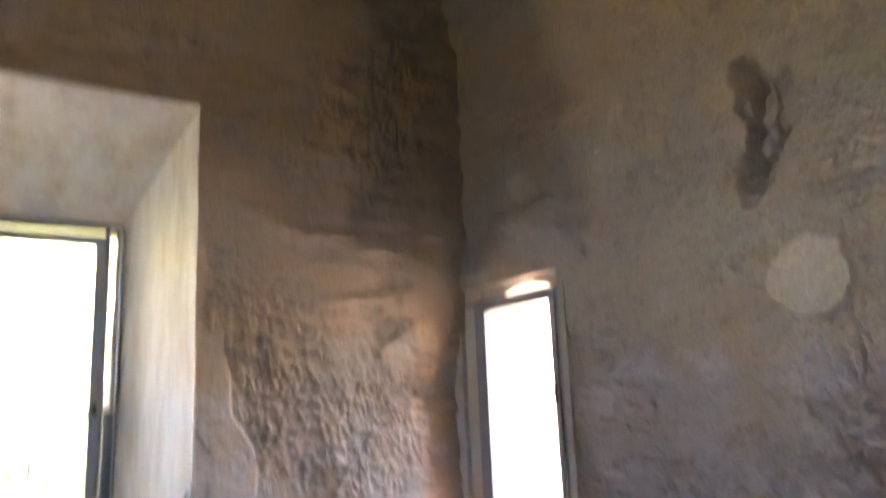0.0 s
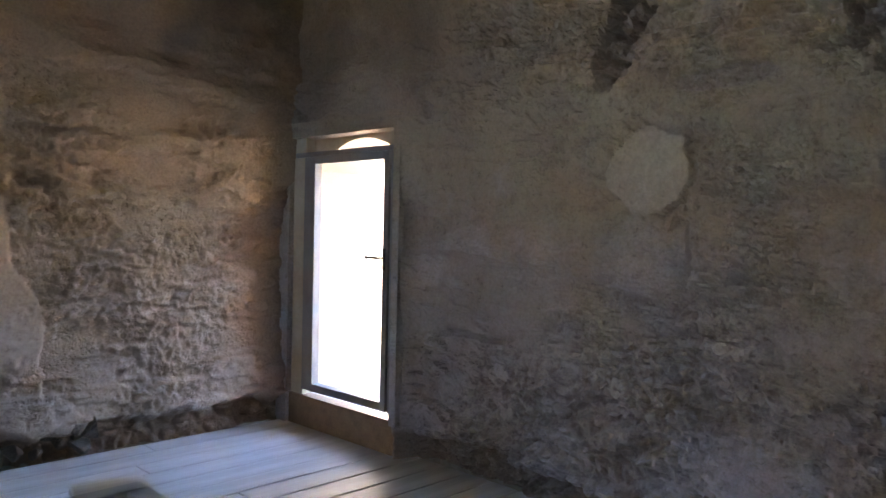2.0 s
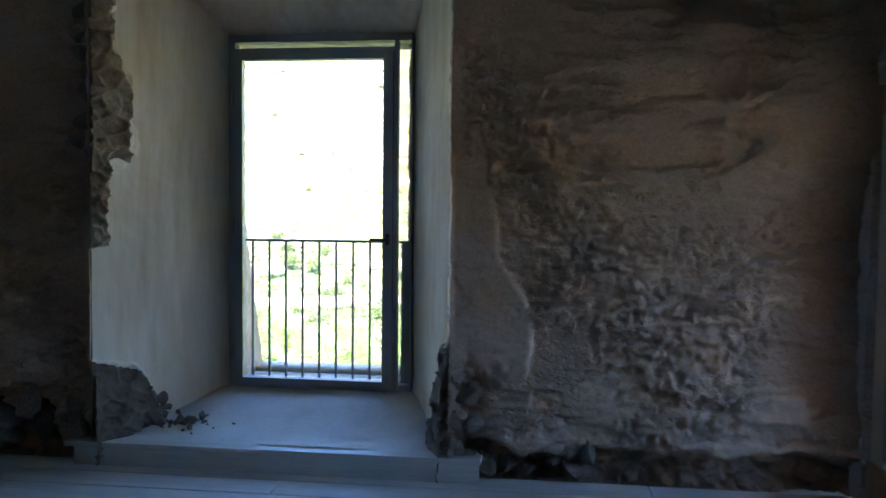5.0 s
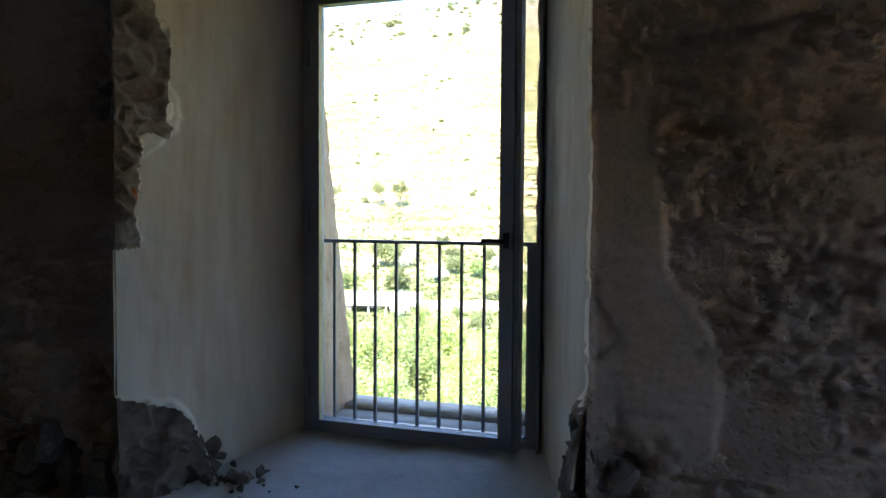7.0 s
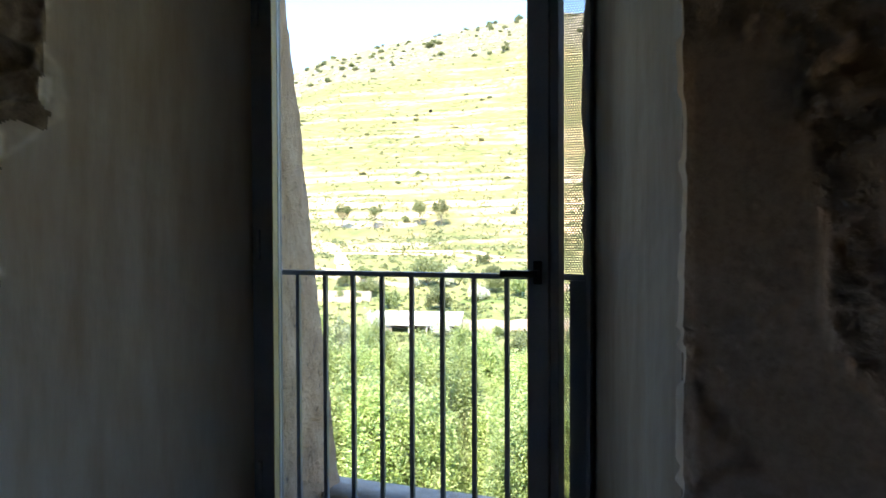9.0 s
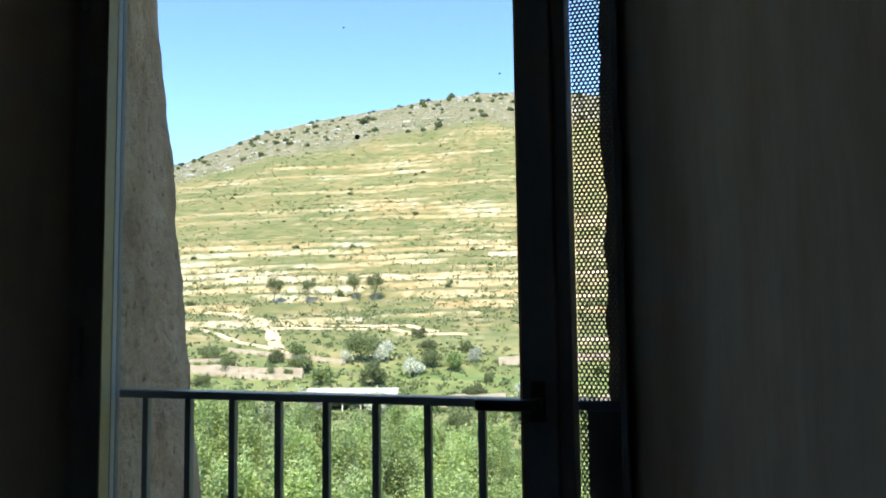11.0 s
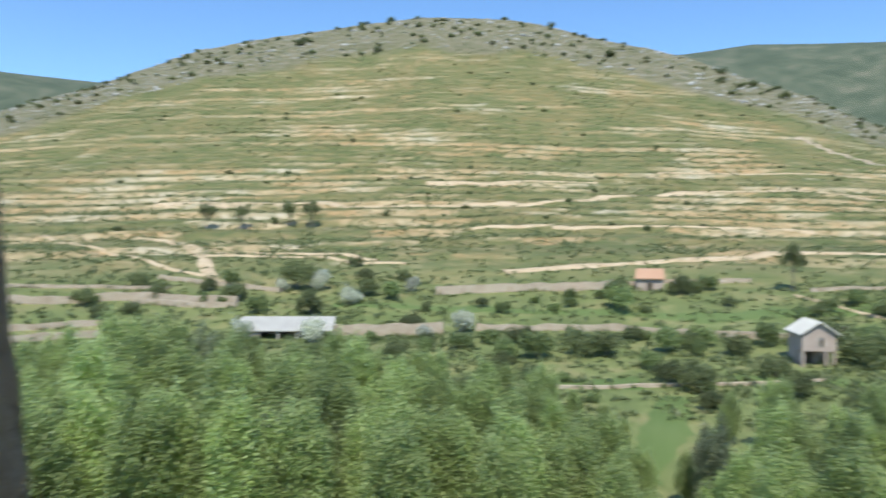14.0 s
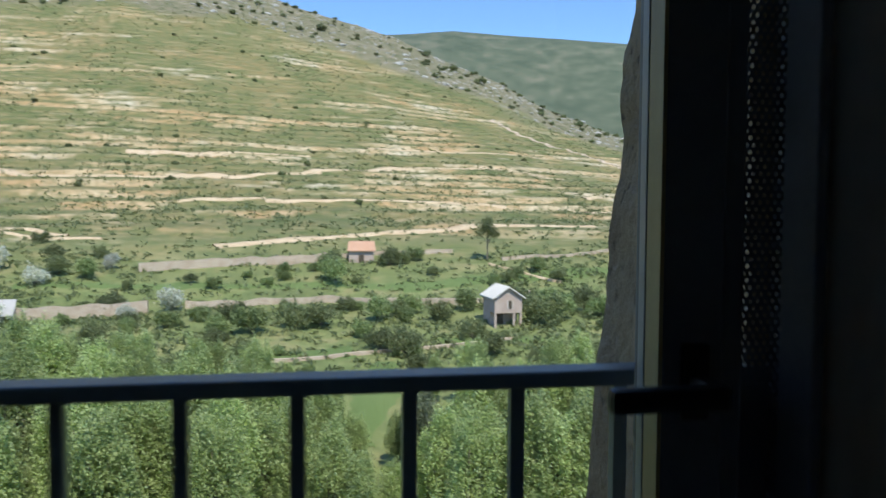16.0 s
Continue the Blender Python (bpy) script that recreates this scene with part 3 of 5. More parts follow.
while y > YS:
    y -= BOARD_W
    spans = [(XW, XE + 0.08)]
    if HY0 < y + BOARD_W * 0.5 < HY1:
        spans = [(XW, HX0), (0.35 if y < -3.86 else 0.82, XE + 0.08)]
    for a, c in spans:
        x = a
        while x < c - 0.01:
            ln = rnd.choice((2.2, 2.8, 3.4)) if x > a else rnd.choice((1.1, 1.7, 2.3, 2.9))
            e = c if c - x < ln + 0.7 else x + ln
            board(x, e - 0.003, y, k)
            x, k = e, k + 1

# ---- stairs rising from below ----
stairs = empty("stairs", "wooden stair flight rising to the board floor", "stairs", kind="structure")
for i in range(1, 10):
    x1 = 0.35 - 0.27 * (i - 1)
    part("tread", box(x1 - 0.30, x1, -4.98, -3.86, -0.175 * i - 0.04, -0.175 * i, 0.006), M_WOOD, stairs)
    part("riser", box(x1 - 0.02, x1 - 0.002, -4.98, -3.86, -0.175 * i, -0.175 * (i - 1) - 0.03), M_BROWN, stairs)
well = bmesh.new()
for b_ in ((HX0 - 0.1, 0.84, HY1, HY1 + 0.1, -3, -0.17), (HX0 - 0.1, 0.84, HY0 - 0.12, HY0 - 0.01, -3, -0.17), (0.84, 0.94, HY0, HY1, -3, -0.17), (HX0 - 0.1, HX0, HY0, HY1, -3, -0.17), (HX0 - 0.1, 0.94, HY0 - 0.1, HY1 + 0.1, -3.1, -3)):
    box(*b_, bm=well)
tagged(part("stairwell", well, M_BROWN), "dark stairwell below the floor", "stairwell", kind="structure")


# ---- railing round the stairwell ----
def tube_box(bm, a, b, w, h):
    """A square bar from a to b (horizontal or upright)."""
    a, b = Vector(a), Vector(b)
    lo, hi = Vector(map(min, a, b)), Vector(map(max, a, b))
    d = hi - lo
    sx, sy, sz = (0 if d.x > 1e-4 else w / 2), (0 if d.y > 1e-4 else w / 2), (0 if d.z > 1e-4 else h / 2)
    return box(lo.x - sx, hi.x + sx, lo.y - sy, hi.y + sy, lo.z - sz, hi.z + sz, 0.003, bm)


RX, RY, RZ = 0.92, -3.01, 0.85
rail_in = empty("stair_railing", "pale grey painted metal railing round the stairwell", "railing", pose(RX, RY, 0))
part("handrail", tube_box(None, (-2.6 - RX, 0, RZ), (0.02, 0, RZ), 0.04, 0.024), M_RAIL_IN, rail_in)
part("handrail", tube_box(None, (0, -0.80, RZ), (0, -0.021, RZ), 0.04, 0.024), M_RAIL_IN, rail_in)
part("bottom_rail", tube_box(None, (-2.6 - RX, 0, 0.09), (0.02, 0, 0.09), 0.035, 0.02), M_RAIL_IN, rail_in)
part("bottom_rail", tube_box(None, (0, -0.80, 0.09), (0, -0.02, 0.09), 0.035, 0.02), M_RAIL_IN, rail_in)
bal = mesh_of("baluster", tube_box(None, (0, 0, 0.10), (0, 0, RZ - 0.015), 0.022, 0.02), M_RAIL_IN)
post = mesh_of("post", tube_box(None, (0, 0, 0.0), (0, 0, RZ - 0.015), 0.04, 0.02), M_RAIL_IN)
for i in range(25):
    o = part("baluster", bal, None, rail_in)
    o.location = (-0.13 * (i + 1), 0, 0)
for i in range(5):
    o = part("baluster", bal, None, rail_in)
    o.location = (0, -0.13 * (i + 1), 0)
for x, y in ((0, 0), (0, -0.79), (-1.7, 0), (-3.4, 0)):
    o = part("post", post, None, rail_in)
    o.location = (x, y, 0.0)

# wooden box behind the railing
chest = empty("wooden_box", "small brown wooden box with a greyed top behind the railing", "box", pose(0.99, -2.74, 0, rz=-10))
part("body", box(-0.072, 0.072, -0.066, 0.066, 0, 0.75, 0.004), M_BROWN, chest)
part("lid", box(-0.075, 0.075, -0.069, 0.069, 0.75, 0.77, 0.004), M_WOOD, chest, "weathered grey wooden lid")

# ---- big window: steel frame, glazed leaf, perforated strips ----
GL, GR, GB, GT = 0.012, 0.856, 0.342, 2.213
win = empty("window_1", "tall glazed steel casement in a grey frame, closed", "window", pose(0, YF, 0), kind="structure")


def bar(name, x0, x1, z0, z1, y0, y1, mt, parent, bev=0.003, label=""):
    return part(name, box(x0, x1, y0, y1, z0, z1, bev), mt, parent, label)


bar("jamb", FL, -0.034, FB, FT, -0.03, 0.045, M_STEEL, win)
bar("jamb", 0.915, 0.938, FB, FT, -0.03, 0.045, M_STEEL, win)
bar("rebate", 0.895, 0.9149, 0.302, 2.253, 0.014, 0.044, M_STEEL, win, 0.001)
bar("rebate", -0.0339, -0.014, 0.302, 2.253, 0.014, 0.044, M_STEEL, win, 0.001)
bar("jamb", 1.012, FR, FB, FT, -0.02, 0.05, M_STEEL, win)
bar("head", -0.043, 1.012, 2.318, FT, -0.03, 0.045, M_STEEL, win)
bar("transom", -0.043, 0.915, 2.253, 2.283, -0.03, 0.045, M_STEEL, win)
bar("frame_sill", -0.043, 0.915, FB, 0.302, -0.035, 0.05, M_STEEL, win)
bar("leaf_stile", -0.032, GL, 0.304, 2.251, -0.043, 0.012, M_STEEL, win)
bar("leaf_stile", GR, 0.913, 0.304, 2.251, -0.043, 0.012, M_STEEL, win)
bar("leaf_rail", GL, GR, 0.304, GB, -0.043, 0.012, M_STEEL, win)
bar("leaf_rail", GL, GR, GT, 2.251, -0.043, 0.012, M_STEEL, win)
bar("glazing_bead", GL - 0.001, GL + 0.003, GB, GT, -0.0445, -0.017, M_SPACER, win, 0.001, "tan edge strip of the glazing")
bar("glazing_bead", GR - 0.003, GR + 0.001, GB, GT, -0.0445, -0.017, M_SPACER, win, 0.001, "tan edge strip of the glazing")
bar("glazing_seal", GL - 0.001, GL + 0.004, GB, GT, -0.017, -0.0045, M_SEAL, win, 0.001, "pale seal strip")
bar("glazing_seal", GR - 0.004, GR + 0.001, GB, GT, -0.017, -0.0045, M_SEAL, win, 0.001, "pale seal strip")
pane = bar("pane", GL, GR, GB, GT, -0.004, 0.002, M_GLASS, win, 0)
pane.visible_shadow = False
# hinges
for z in (0.50, 1.25, 2.0):
    bm = bmesh.new()
    bmesh.ops.create_cone(bm, cap_ends=True, segments=12, radius1=0.009, radius2=0.009, depth=0.10, matrix=Matrix.Translation((-0.043, -0.045, z)))
    part("hinge", bm, M_STEEL, win, smooth_it=False)
# lever handle
hd = part("handle_plate", box(0.872, 0.896, -0.052, -0.045, 1.143, 1.208, 0.003), M_BLACK, win, "black handle plate")
bm = box(0.79, 0.888, -0.105, -0.088, 1.164, 1.184, 0.006)
box(0.875, 0.893, -0.09, -0.054, 1.165, 1.183, 0.004, bm)
part("lever", bm, M_BLACK, hd, "black lever handle")


def perforated(w, h, pitch, rad, seg=6):
    """A sheet with round holes in staggered rows, as one mesh in its own plane (x, z)."""
    bm = bmesh.new()
    rows, cols = int(h / (pitch * 0.866)), int(w / pitch)
    verts, faces = [], []
    for r in range(rows):
        for c in range(cols):
            cx, cz = (c + 0.5 + 0.5 * (r % 2)) * pitch, (r + 0.5) * pitch * 0.866
            n0 = len(verts)
            R = pitch / math.sqrt(3)
            for i in range(seg):
                a = math.pi / 3 * i + math.pi / 6
                verts.append((cx + R * math.cos(a), 0, cz + R * math.sin(a)))
            for i in range(seg):
                a = math.pi / 3 * i + math.pi / 6
                verts.append((cx + rad * math.cos(a), 0, cz + rad * math.sin(a)))
            for i in range(seg):
                j = (i + 1) % seg
                faces.append((n0 + i, n0 + j, n0 + seg + j, n0 + seg + i))
    bm.free()
    me = bpy.data.meshes.new("perforated_sheet")
    me.from_pydata(verts, [], faces)
    me.materials.append(M_STEEL)
    return me


ps = part("perforated_strip", perforated(0.078, 2.0, 0.0078, 0.0030), None, win, "dark perforated metal strip")
ps.location = (0.938, 0.03, 0.31)
ps = part("perforated_strip", ps.data, None, win, "dark perforated metal strip")
ps.location = (0.938, 0.0325, 0.31)
ps = part("perforated_strip", perforated(1.05, 0.035, 0.0078, 0.0030), None, win, "dark perforated metal strip")
ps.location = (-0.043, 0.03, 2.284)

# sloping sill inside and the board step in front of it
us, vs = np.linspace(0, 1, 60), np.linspace(0, 1, 40)


def sill_place(u, v):
    yy = 0.05 + 0.68 * v
    xl, xr = OL + (FL - OL) * v - 0.03, OR_ + (FR - OR_) * v + 0.03
    x = xl + (xr - xl) * u
    q = np.stack([x, yy, x * 0], -1)
    z = 0.125 + 0.158 * smooth(0, 1.25, v) * 1.2 + (fbm(q, 3, 4, 61) - 0.5) * 0.03 + (fbm(q, 18, 3, 62) - 0.5) * 0.012
    return np.stack([x, yy, np.minimum(z, 0.283)], -1)


P, F = grid_mesh(us, vs, sill_place)
sl = joined("window_sill", [(P, F, 0), (*box_sheet(OL + 0.02, OR_ - 0.02, 0.05, 0.7, 0.0, 0.085), 0)], [M_CONCRETE])
tagged(sl, "sloping grey mortar sill inside the deep window", "sill", kind="structure")
step = empty("board_step", "low grey board step below the window", "step", pose(0, 0, 0), kind="structure")
part("tread", box(-0.70, 1.48, -0.02, 0.14, 0.098, 0.126, 0.004), M_WOOD, step)
part("riser", box(-0.65, 1.47, -0.008, 0.02, 0.0, 0.098, 0.002), M_WOOD, step)

# ---- outer balustrade ----
YR = 0.75
bal_out = empty("balustrade", "dark grey metal balustrade outside the window", "railing", pose(0, YR, 0))
part("top_rail", box(-0.10, 1.03, -0.018, 0.018, 1.150, 1.166, 0.003), M_RAIL, bal_out)
part("bottom_rail", box(-0.10, 1.03, -0.018, 0.018, 0.318, 0.332, 0.003), M_RAIL, bal_out)
bmesh_bar = mesh_of("bar", box(-0.007, 0.007, -0.007, 0.007, 0.332, 1.150, 0.002), M_RAIL)
for i in range(9):
    o = part("bar", bmesh_bar, None, bal_out)
    o.location = (0.038 + 0.1032 * i, 0, 0)
part("end_plate", box(0.952, 1.02, -0.02, 0.02, 0.33, 1.15, 0.002), M_RAIL, bal_out)

# ---- narrow window in the east wall ----
w2 = empty("window_2", "narrow glazed casement in a brown-grey frame beside the corner", "window", pose(XE, 0, 0), kind="structure")


def barB(name, y0, y1, z0, z1, x0, x1, mt, parent, bev=0.003, label=""):
    return part(name, box(x0, x1, y0, y1, z0, z1, bev), mt, parent, label)


barB("jamb", -0.215, -0.13, 0.245, 1.80, -0.03, 0.05, M_FRAME_B, w2)
barB("jamb", -1.073, -1.007, 0.245, 1.80, -0.03, 0.05, M_FRAME_B, w2)
barB("head", -1.09, -0.03, 1.80, 1.832, -0.035, 0.05, M_FRAME_B, w2)
barB("leaf_stile", -0.268, -0.217, 0.25, 1.798, -0.045, 0.012, M_FRAME_B, w2)
barB("leaf_stile", -1.005, -0.957, 0.25, 1.798, -0.045, 0.012, M_FRAME_B, w2)
barB("leaf_rail", -0.957, -0.268, 0.25, 0.30, -0.045, 0.012, M_FRAME_B, w2)
barB("leaf_rail", -0.957, -0.268, 1.75, 1.798, -0.045, 0.012, M_FRAME_B, w2)
pane = barB("pane", -0.957, -0.268, 0.30, 1.75, -0.004, 0.002, M_GLASS, w2, 0)
pane.visible_shadow = False
hp = barB("handle_plate", -0.985, -0.965, 1.09, 1.22, -0.055, -0.045, M_BLACK, w2, 0.002, "black handle plate")
bm = box(-0.10, -0.086, -0.978, -0.86, 1.155, 1.172, 0.005)
box(-0.09, -0.05, -0.981, -0.967, 1.156, 1.171, 0.003, bm)
part("lever", bm, M_BLACK, hp, "black lever handle")
# mortar pads in the gap between jamb and wall, and the strip of plaster beside the corner
for z0, z1 in ((0.20, 0.42), (0.50, 0.78), (0.83, 1.08), (1.12, 1.30), (1.36, 1.52), (1.57, 1.66), (1.71, 1.80)):
    barB("mortar_pad", -1.106, -1.075, z0, z1, -0.045, 0.055, M_OCHRE, w2, 0.006, "rough ochre mortar in the gap beside the jamb")
barB("side_lining", -0.128, 0.004, 0.206, 1.93, -0.02, 0.05, M_OCHRE, w2, 0.004, "plastered strip between jamb and corner")
panel = joined("wall_plinth", [(*box_sheet(XE - 0.035, XE + 0.06, -1.115, 0.02, 0.0, 0.205), 0)], [M_BROWN], smooth_it=False)
tagged(panel, "smooth brown panel below the narrow window", "panel", kind="structure")

# outside the narrow window: lit reveal with a segmental arch, terrace and wing wall
arch = bmesh.new()
n = 24
prof = [(-1.12 + 1.02 * i / n, 1.72 + 0.19 * math.sin(math.pi * i / n)) for i in range(n + 1)]
for x in (XE + 0.075, XE + 0.56):
    for (yy, zz) in prof:
        arch.verts.new((x, yy, zz))
arch.verts.ensure_lookup_table()
for x in (XE + 0.075, XE + 0.56):
    for (yy, zz) in prof:
        arch.verts.new((x, yy, 2.02))
arch.verts.ensure_lookup_table()
N = n + 1
for i in range(n):
    arch.faces.new([arch.verts[i], arch.verts[i + 1], arch.verts[N + i + 1], arch.verts[N + i]])
    arch.faces.new([arch.verts[i], arch.verts[2 * N + i], arch.verts[2 * N + i + 1], arch.verts[i + 1]])
    arch.faces.new([arch.verts[N + i], arch.verts[N + i + 1], arch.verts[3 * N + i + 1], arch.verts[3 * N + i]])
tagged(part("outer_arch", arch, M_OCHRE), "segmental arch over the narrow window outside", "arch", kind="structure")
rv = bmesh.new()
box(XE + 0.075, XE + 0.56, -0.10, 0.10, 0.20, 2.0, 0.01, rv)
box(XE + 0.075, XE + 0.56, -1.30, -1.075, 0.20, 2.0, 0.01, rv)
tagged(part("outer_reveal", rv, M_OCHRE), "rendered sides of the narrow window outside", "wall", kind="structure")
ter = joined("terrace", [(*box_sheet(XE + 0.55, 11, -8, 2.6, -4.2, 0.12), 0)], [M_TERRACE], smooth_it=False)
tagged(ter, "pale sunlit terrace outside", "terrace", kind="structure")
wing = joined("wing_wall", [(*box_sheet(4.6, 11, 2.6, 3.2, -4.2, 5.0), 0)], [M_TERRACE], smooth_it=False)
tagged(wing, "sunlit rendered castle wall across the terrace", "wall", kind="structure")

# unseen block, added to keep direct sun off the near terrace and window
blocker = joined("sun_blocker", [(*box_sheet(XE + 0.56, 8.0, -12, -8.05, -4.2, 15.0), 0)], [M_STONE], smooth_it=False)
tagged(blocker, "unseen tall stone block added to keep sun off the terrace", "tower", kind="structure")

# ---- valley and hills: one ground sheet, to the horizon ----
EYE_Z = 1.35
CREST_AZ = [-180, -90, -65, -52, -44, -37, -34.4, -30, -24.6, -19, -13.9, -7.6, -3.3, 0.9, 5.1, 9.2, 13.2, 17, 20.6, 26, 32, 45, 70, 110, 180]
CREST_T = [0.02, 0.03, 0.05, 0.08, 0.132, 0.182, 0.204, 0.237, 0.258, 0.276, 0.290, 0.285, 0.269, 0.250, 0.228, 0.197, 0.170, 0.131, 0.104, 0.07, 0.045, 0.03, 0.02, 0.02, 0.02]
FAR_AZ = [-180, -90, -60, -45, -36, 6, 9.8, 18, 26, 45, 90, 180]
FAR_T = [0.05, 0.10, 0.16, 0.185, 0.181, 0.226, 0.231, 0.219, 0.204, 0.18, 0.10, 0.05]
NEAR_R = [0, 8, 13, 22, 34, 50, 65, 78, 90, 104, 108, 122, 135, 150]
NEAR_Z = [-4.3, -4.3, -6, -13, -18.5, -18, -15.8, -14.2, -12.6, -11.6, -10.3, -7.4, -4.6, -1.7]
RC = 480.0


def ground_z(x, y, detail=True):
    x, y = np.asarray(x, float), np.asarray(y, float)
    r = np.hypot(x - 0.7, y - 0.5)
    az = np.degrees(np.arctan2(x - 0.7, y - 0.5))
    tc, tf = np.interp(az, CREST_AZ, CREST_T), np.interp(az, FAR_AZ, FAR_T)
    near = np.interp(r, NEAR_R, NEAR_Z)
    s = np.clip((r - 150) / (RC - 150), 0, 1)
    t0 = (NEAR_Z[-1] - EYE_Z) / 150
    hill = EYE_Z + r * (t0 + (tc - t0) * (1 - (1 - s) ** 1.35))
    zc = EYE_Z + RC * tc
    back = zc - (r - RC) * 0.22
    far = EYE_Z + 1500 * tf
    k = smooth(750, 1500, r)
    beyond = back * (1 - k) + far * k
    beyond = np.where(r > 1500, far - (r - 1500) * 0.06, beyond)
    z = np.where(r < 150, near, np.where(r < RC, hill, beyond))
    if detail:
        p = np.stack([x, y, x * 0], -1)
        flat = smooth(60, 110, r)
        z = z + (fbm(p, 0.018, 4, 201) - 0.5) * 5.0 * smooth(110, 200, r) * smooth(1600, 300, r) + (fbm(p, 0.12, 3, 210) - 0.5) * 0.9 * flat
        # old farming terraces
        w = smooth(118, 160, r) * smooth(425, 370, r)
        zz = z + (fbm(p, 0.012, 3, 222) - 0.5) * 5 + (fbm(p, 0.05, 3, 223) - 0.5) * 1.6
        st = 2.5
        fr = zz / st - np.floor(zz / st)
        z = z + w * st * (smooth(0.62, 0.95, fr) - fr) * 0.5
        along = np.stack([az * 1.3, np.floor(zz / st) * 7.7, az * 0], -1)
        much = fbm(along, 0.11, 5, 230) + 0.04 * smooth(230, 150, r) - 0.055 * smooth(250, 330, r)
        here = smooth(0.475, 0.535, much)
        low = 0.84 - 0.30 * smooth(0.50, 0.68, much) + 0.08 * (fbm(p, 0.25, 3, 231) - 0.5)
        ground_z.bank = w * here * smooth(low - 0.03, low + 0.03, fr) * smooth(0.98, 0.92, fr)
        stony = (np.clip((r - 150) / (RC - 150), 0, 2) - 0.76) + 0.20 * (fbm(p, 0.03, 5, 240) - 0.5)
        ground_z.stony = smooth(-0.02, 0.03, stony)
    return z


azs = np.concatenate([np.arange(-180, -56, 6.0), np.arange(-52, 36, 0.2), np.arange(40, 181, 6.0)])
rs = np.concatenate([[2.2, 5], np.linspace(8, 60, 22), np.arange(61.5, 405, 1.3), np.linspace(407, 500, 30), np.linspace(520, 1500, 40), [1700, 2100, 2800, 3800, 4900]])
bank, stony = [], []


def ground_place(a, r):
    x, y = 0.7 + r * np.sin(np.radians(a)), 0.5 + r * np.cos(np.radians(a))
    z = ground_z(x, y)
    bank.append(ground_z.bank)
    stony.append(ground_z.stony)
    return np.stack([x, y, z], -1)


P, F = grid_mesh(azs, rs, ground_place)
M_GROUND, nt, b = material("hill_grass")
v = coords(nt, (1, 1, 1))
vz = coords(nt, (0.35, 0.35, 3.2))
green = ramp(nt, noise_fac(nt, v, 0.035, 8, 0.65), [(0.36, (0.105, 0.135, 0.042)), (0.5, (0.165, 0.170, 0.062)), (0.66, (0.27, 0.205, 0.085))])
vs_ = coords(nt, (0.22, 0.22, 2.6))
streak = noise_fac(nt, vs_, 0.55, 8, 0.72)
green = mix(nt, ramp(nt, streak, [(0.47, (0, 0, 0)), (0.62, (0.8, 0.8, 0.8))]), green, (0.34, 0.265, 0.135))
tuft = noise_fac(nt, v, 1.5, 6, 0.75)
patchy = noise_fac(nt, v, 0.35, 6, 0.7)
green = mix(nt, ramp(nt, patchy, [(0.44, (0, 0, 0)), (0.62, (0.7, 0.7, 0.7))]), green, (0.10, 0.125, 0.045))
green = mix(nt, ramp(nt, tuft, [(0.50, (0, 0, 0)), (0.64, (0.85, 0.85, 0.85))]), green, (0.075, 0.10, 0.035))
soil = ramp(nt, noise_fac(nt, v, 0.05, 6), [(0.38, (0.47, 0.31, 0.155)), (0.52, (0.53, 0.41, 0.245)), (0.66, (0.58, 0.51, 0.38))])
at = nt.nodes.new("ShaderNodeAttribute")
at.attribute_name = "bare"
c = mix(nt, ramp(nt, noise_fac(nt, vz, 0.16, 8, 0.72), [(0.545, (0, 0, 0)), (0.65, (0.6, 0.6, 0.6))]), green, soil)
edge_ = node(nt, "ShaderNodeMath")
edge_.operation = "MULTIPLY"
nt.links.new(at.outputs["Fac"], edge_.inputs[0])
nt.links.new(ramp(nt, noise_fac(nt, v, 0.6, 6, 0.7), [(0.38, (0.15, 0.15, 0.15)), (0.55, (1, 1, 1))]), edge_.inputs[1])
c = mix(nt, edge_.outputs[0], c, soil)
lr = nt.nodes.new("ShaderNodeVectorMath")
lr.operation = "LENGTH"
nt.links.new(coords(nt), lr.inputs[0])
lm = nt.nodes.new("ShaderNodeMapRange")
lm.inputs["From Min"].default_value, lm.inputs["From Max"].default_value = 150, 112
lm.inputs["To Max"].default_value = 0.8
nt.links.new(lr.outputs["Value"], lm.inputs["Value"])
lush = ramp(nt, noise_fac(nt, v, 0.16, 8, 0.72), [(0.36, (0.11, 0.155, 0.05)), (0.52, (0.19, 0.24, 0.08)), (0.66, (0.31, 0.28, 0.13))])
lush = mix(nt, ramp(nt, tuft, [(0.50, (0, 0, 0)), (0.62, (0.6, 0.6, 0.6))]), lush, (0.075, 0.11, 0.038))
c = mix(nt, lm.outputs["Result"], c, lush)
# stony scrub on the tops
st_ = nt.nodes.new("ShaderNodeAttribute")
st_.attribute_name = "stony"
scrub = ramp(nt, noise_fac(nt, v, 0.22, 8, 0.75), [(0.36, (0.10, 0.115, 0.055)), (0.49, (0.17, 0.16, 0.09)), (0.62, (0.27, 0.235, 0.165)), (0.74, (0.45, 0.42, 0.35))])
c = mix(nt, st_.outputs["Fac"], c, scrub)
# far wooded range, with a little haze mixed into its greens
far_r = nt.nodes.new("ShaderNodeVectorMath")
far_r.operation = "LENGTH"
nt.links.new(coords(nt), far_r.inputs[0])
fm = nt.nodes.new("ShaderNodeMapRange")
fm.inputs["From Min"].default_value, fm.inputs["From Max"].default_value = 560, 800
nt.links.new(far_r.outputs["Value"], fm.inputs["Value"])
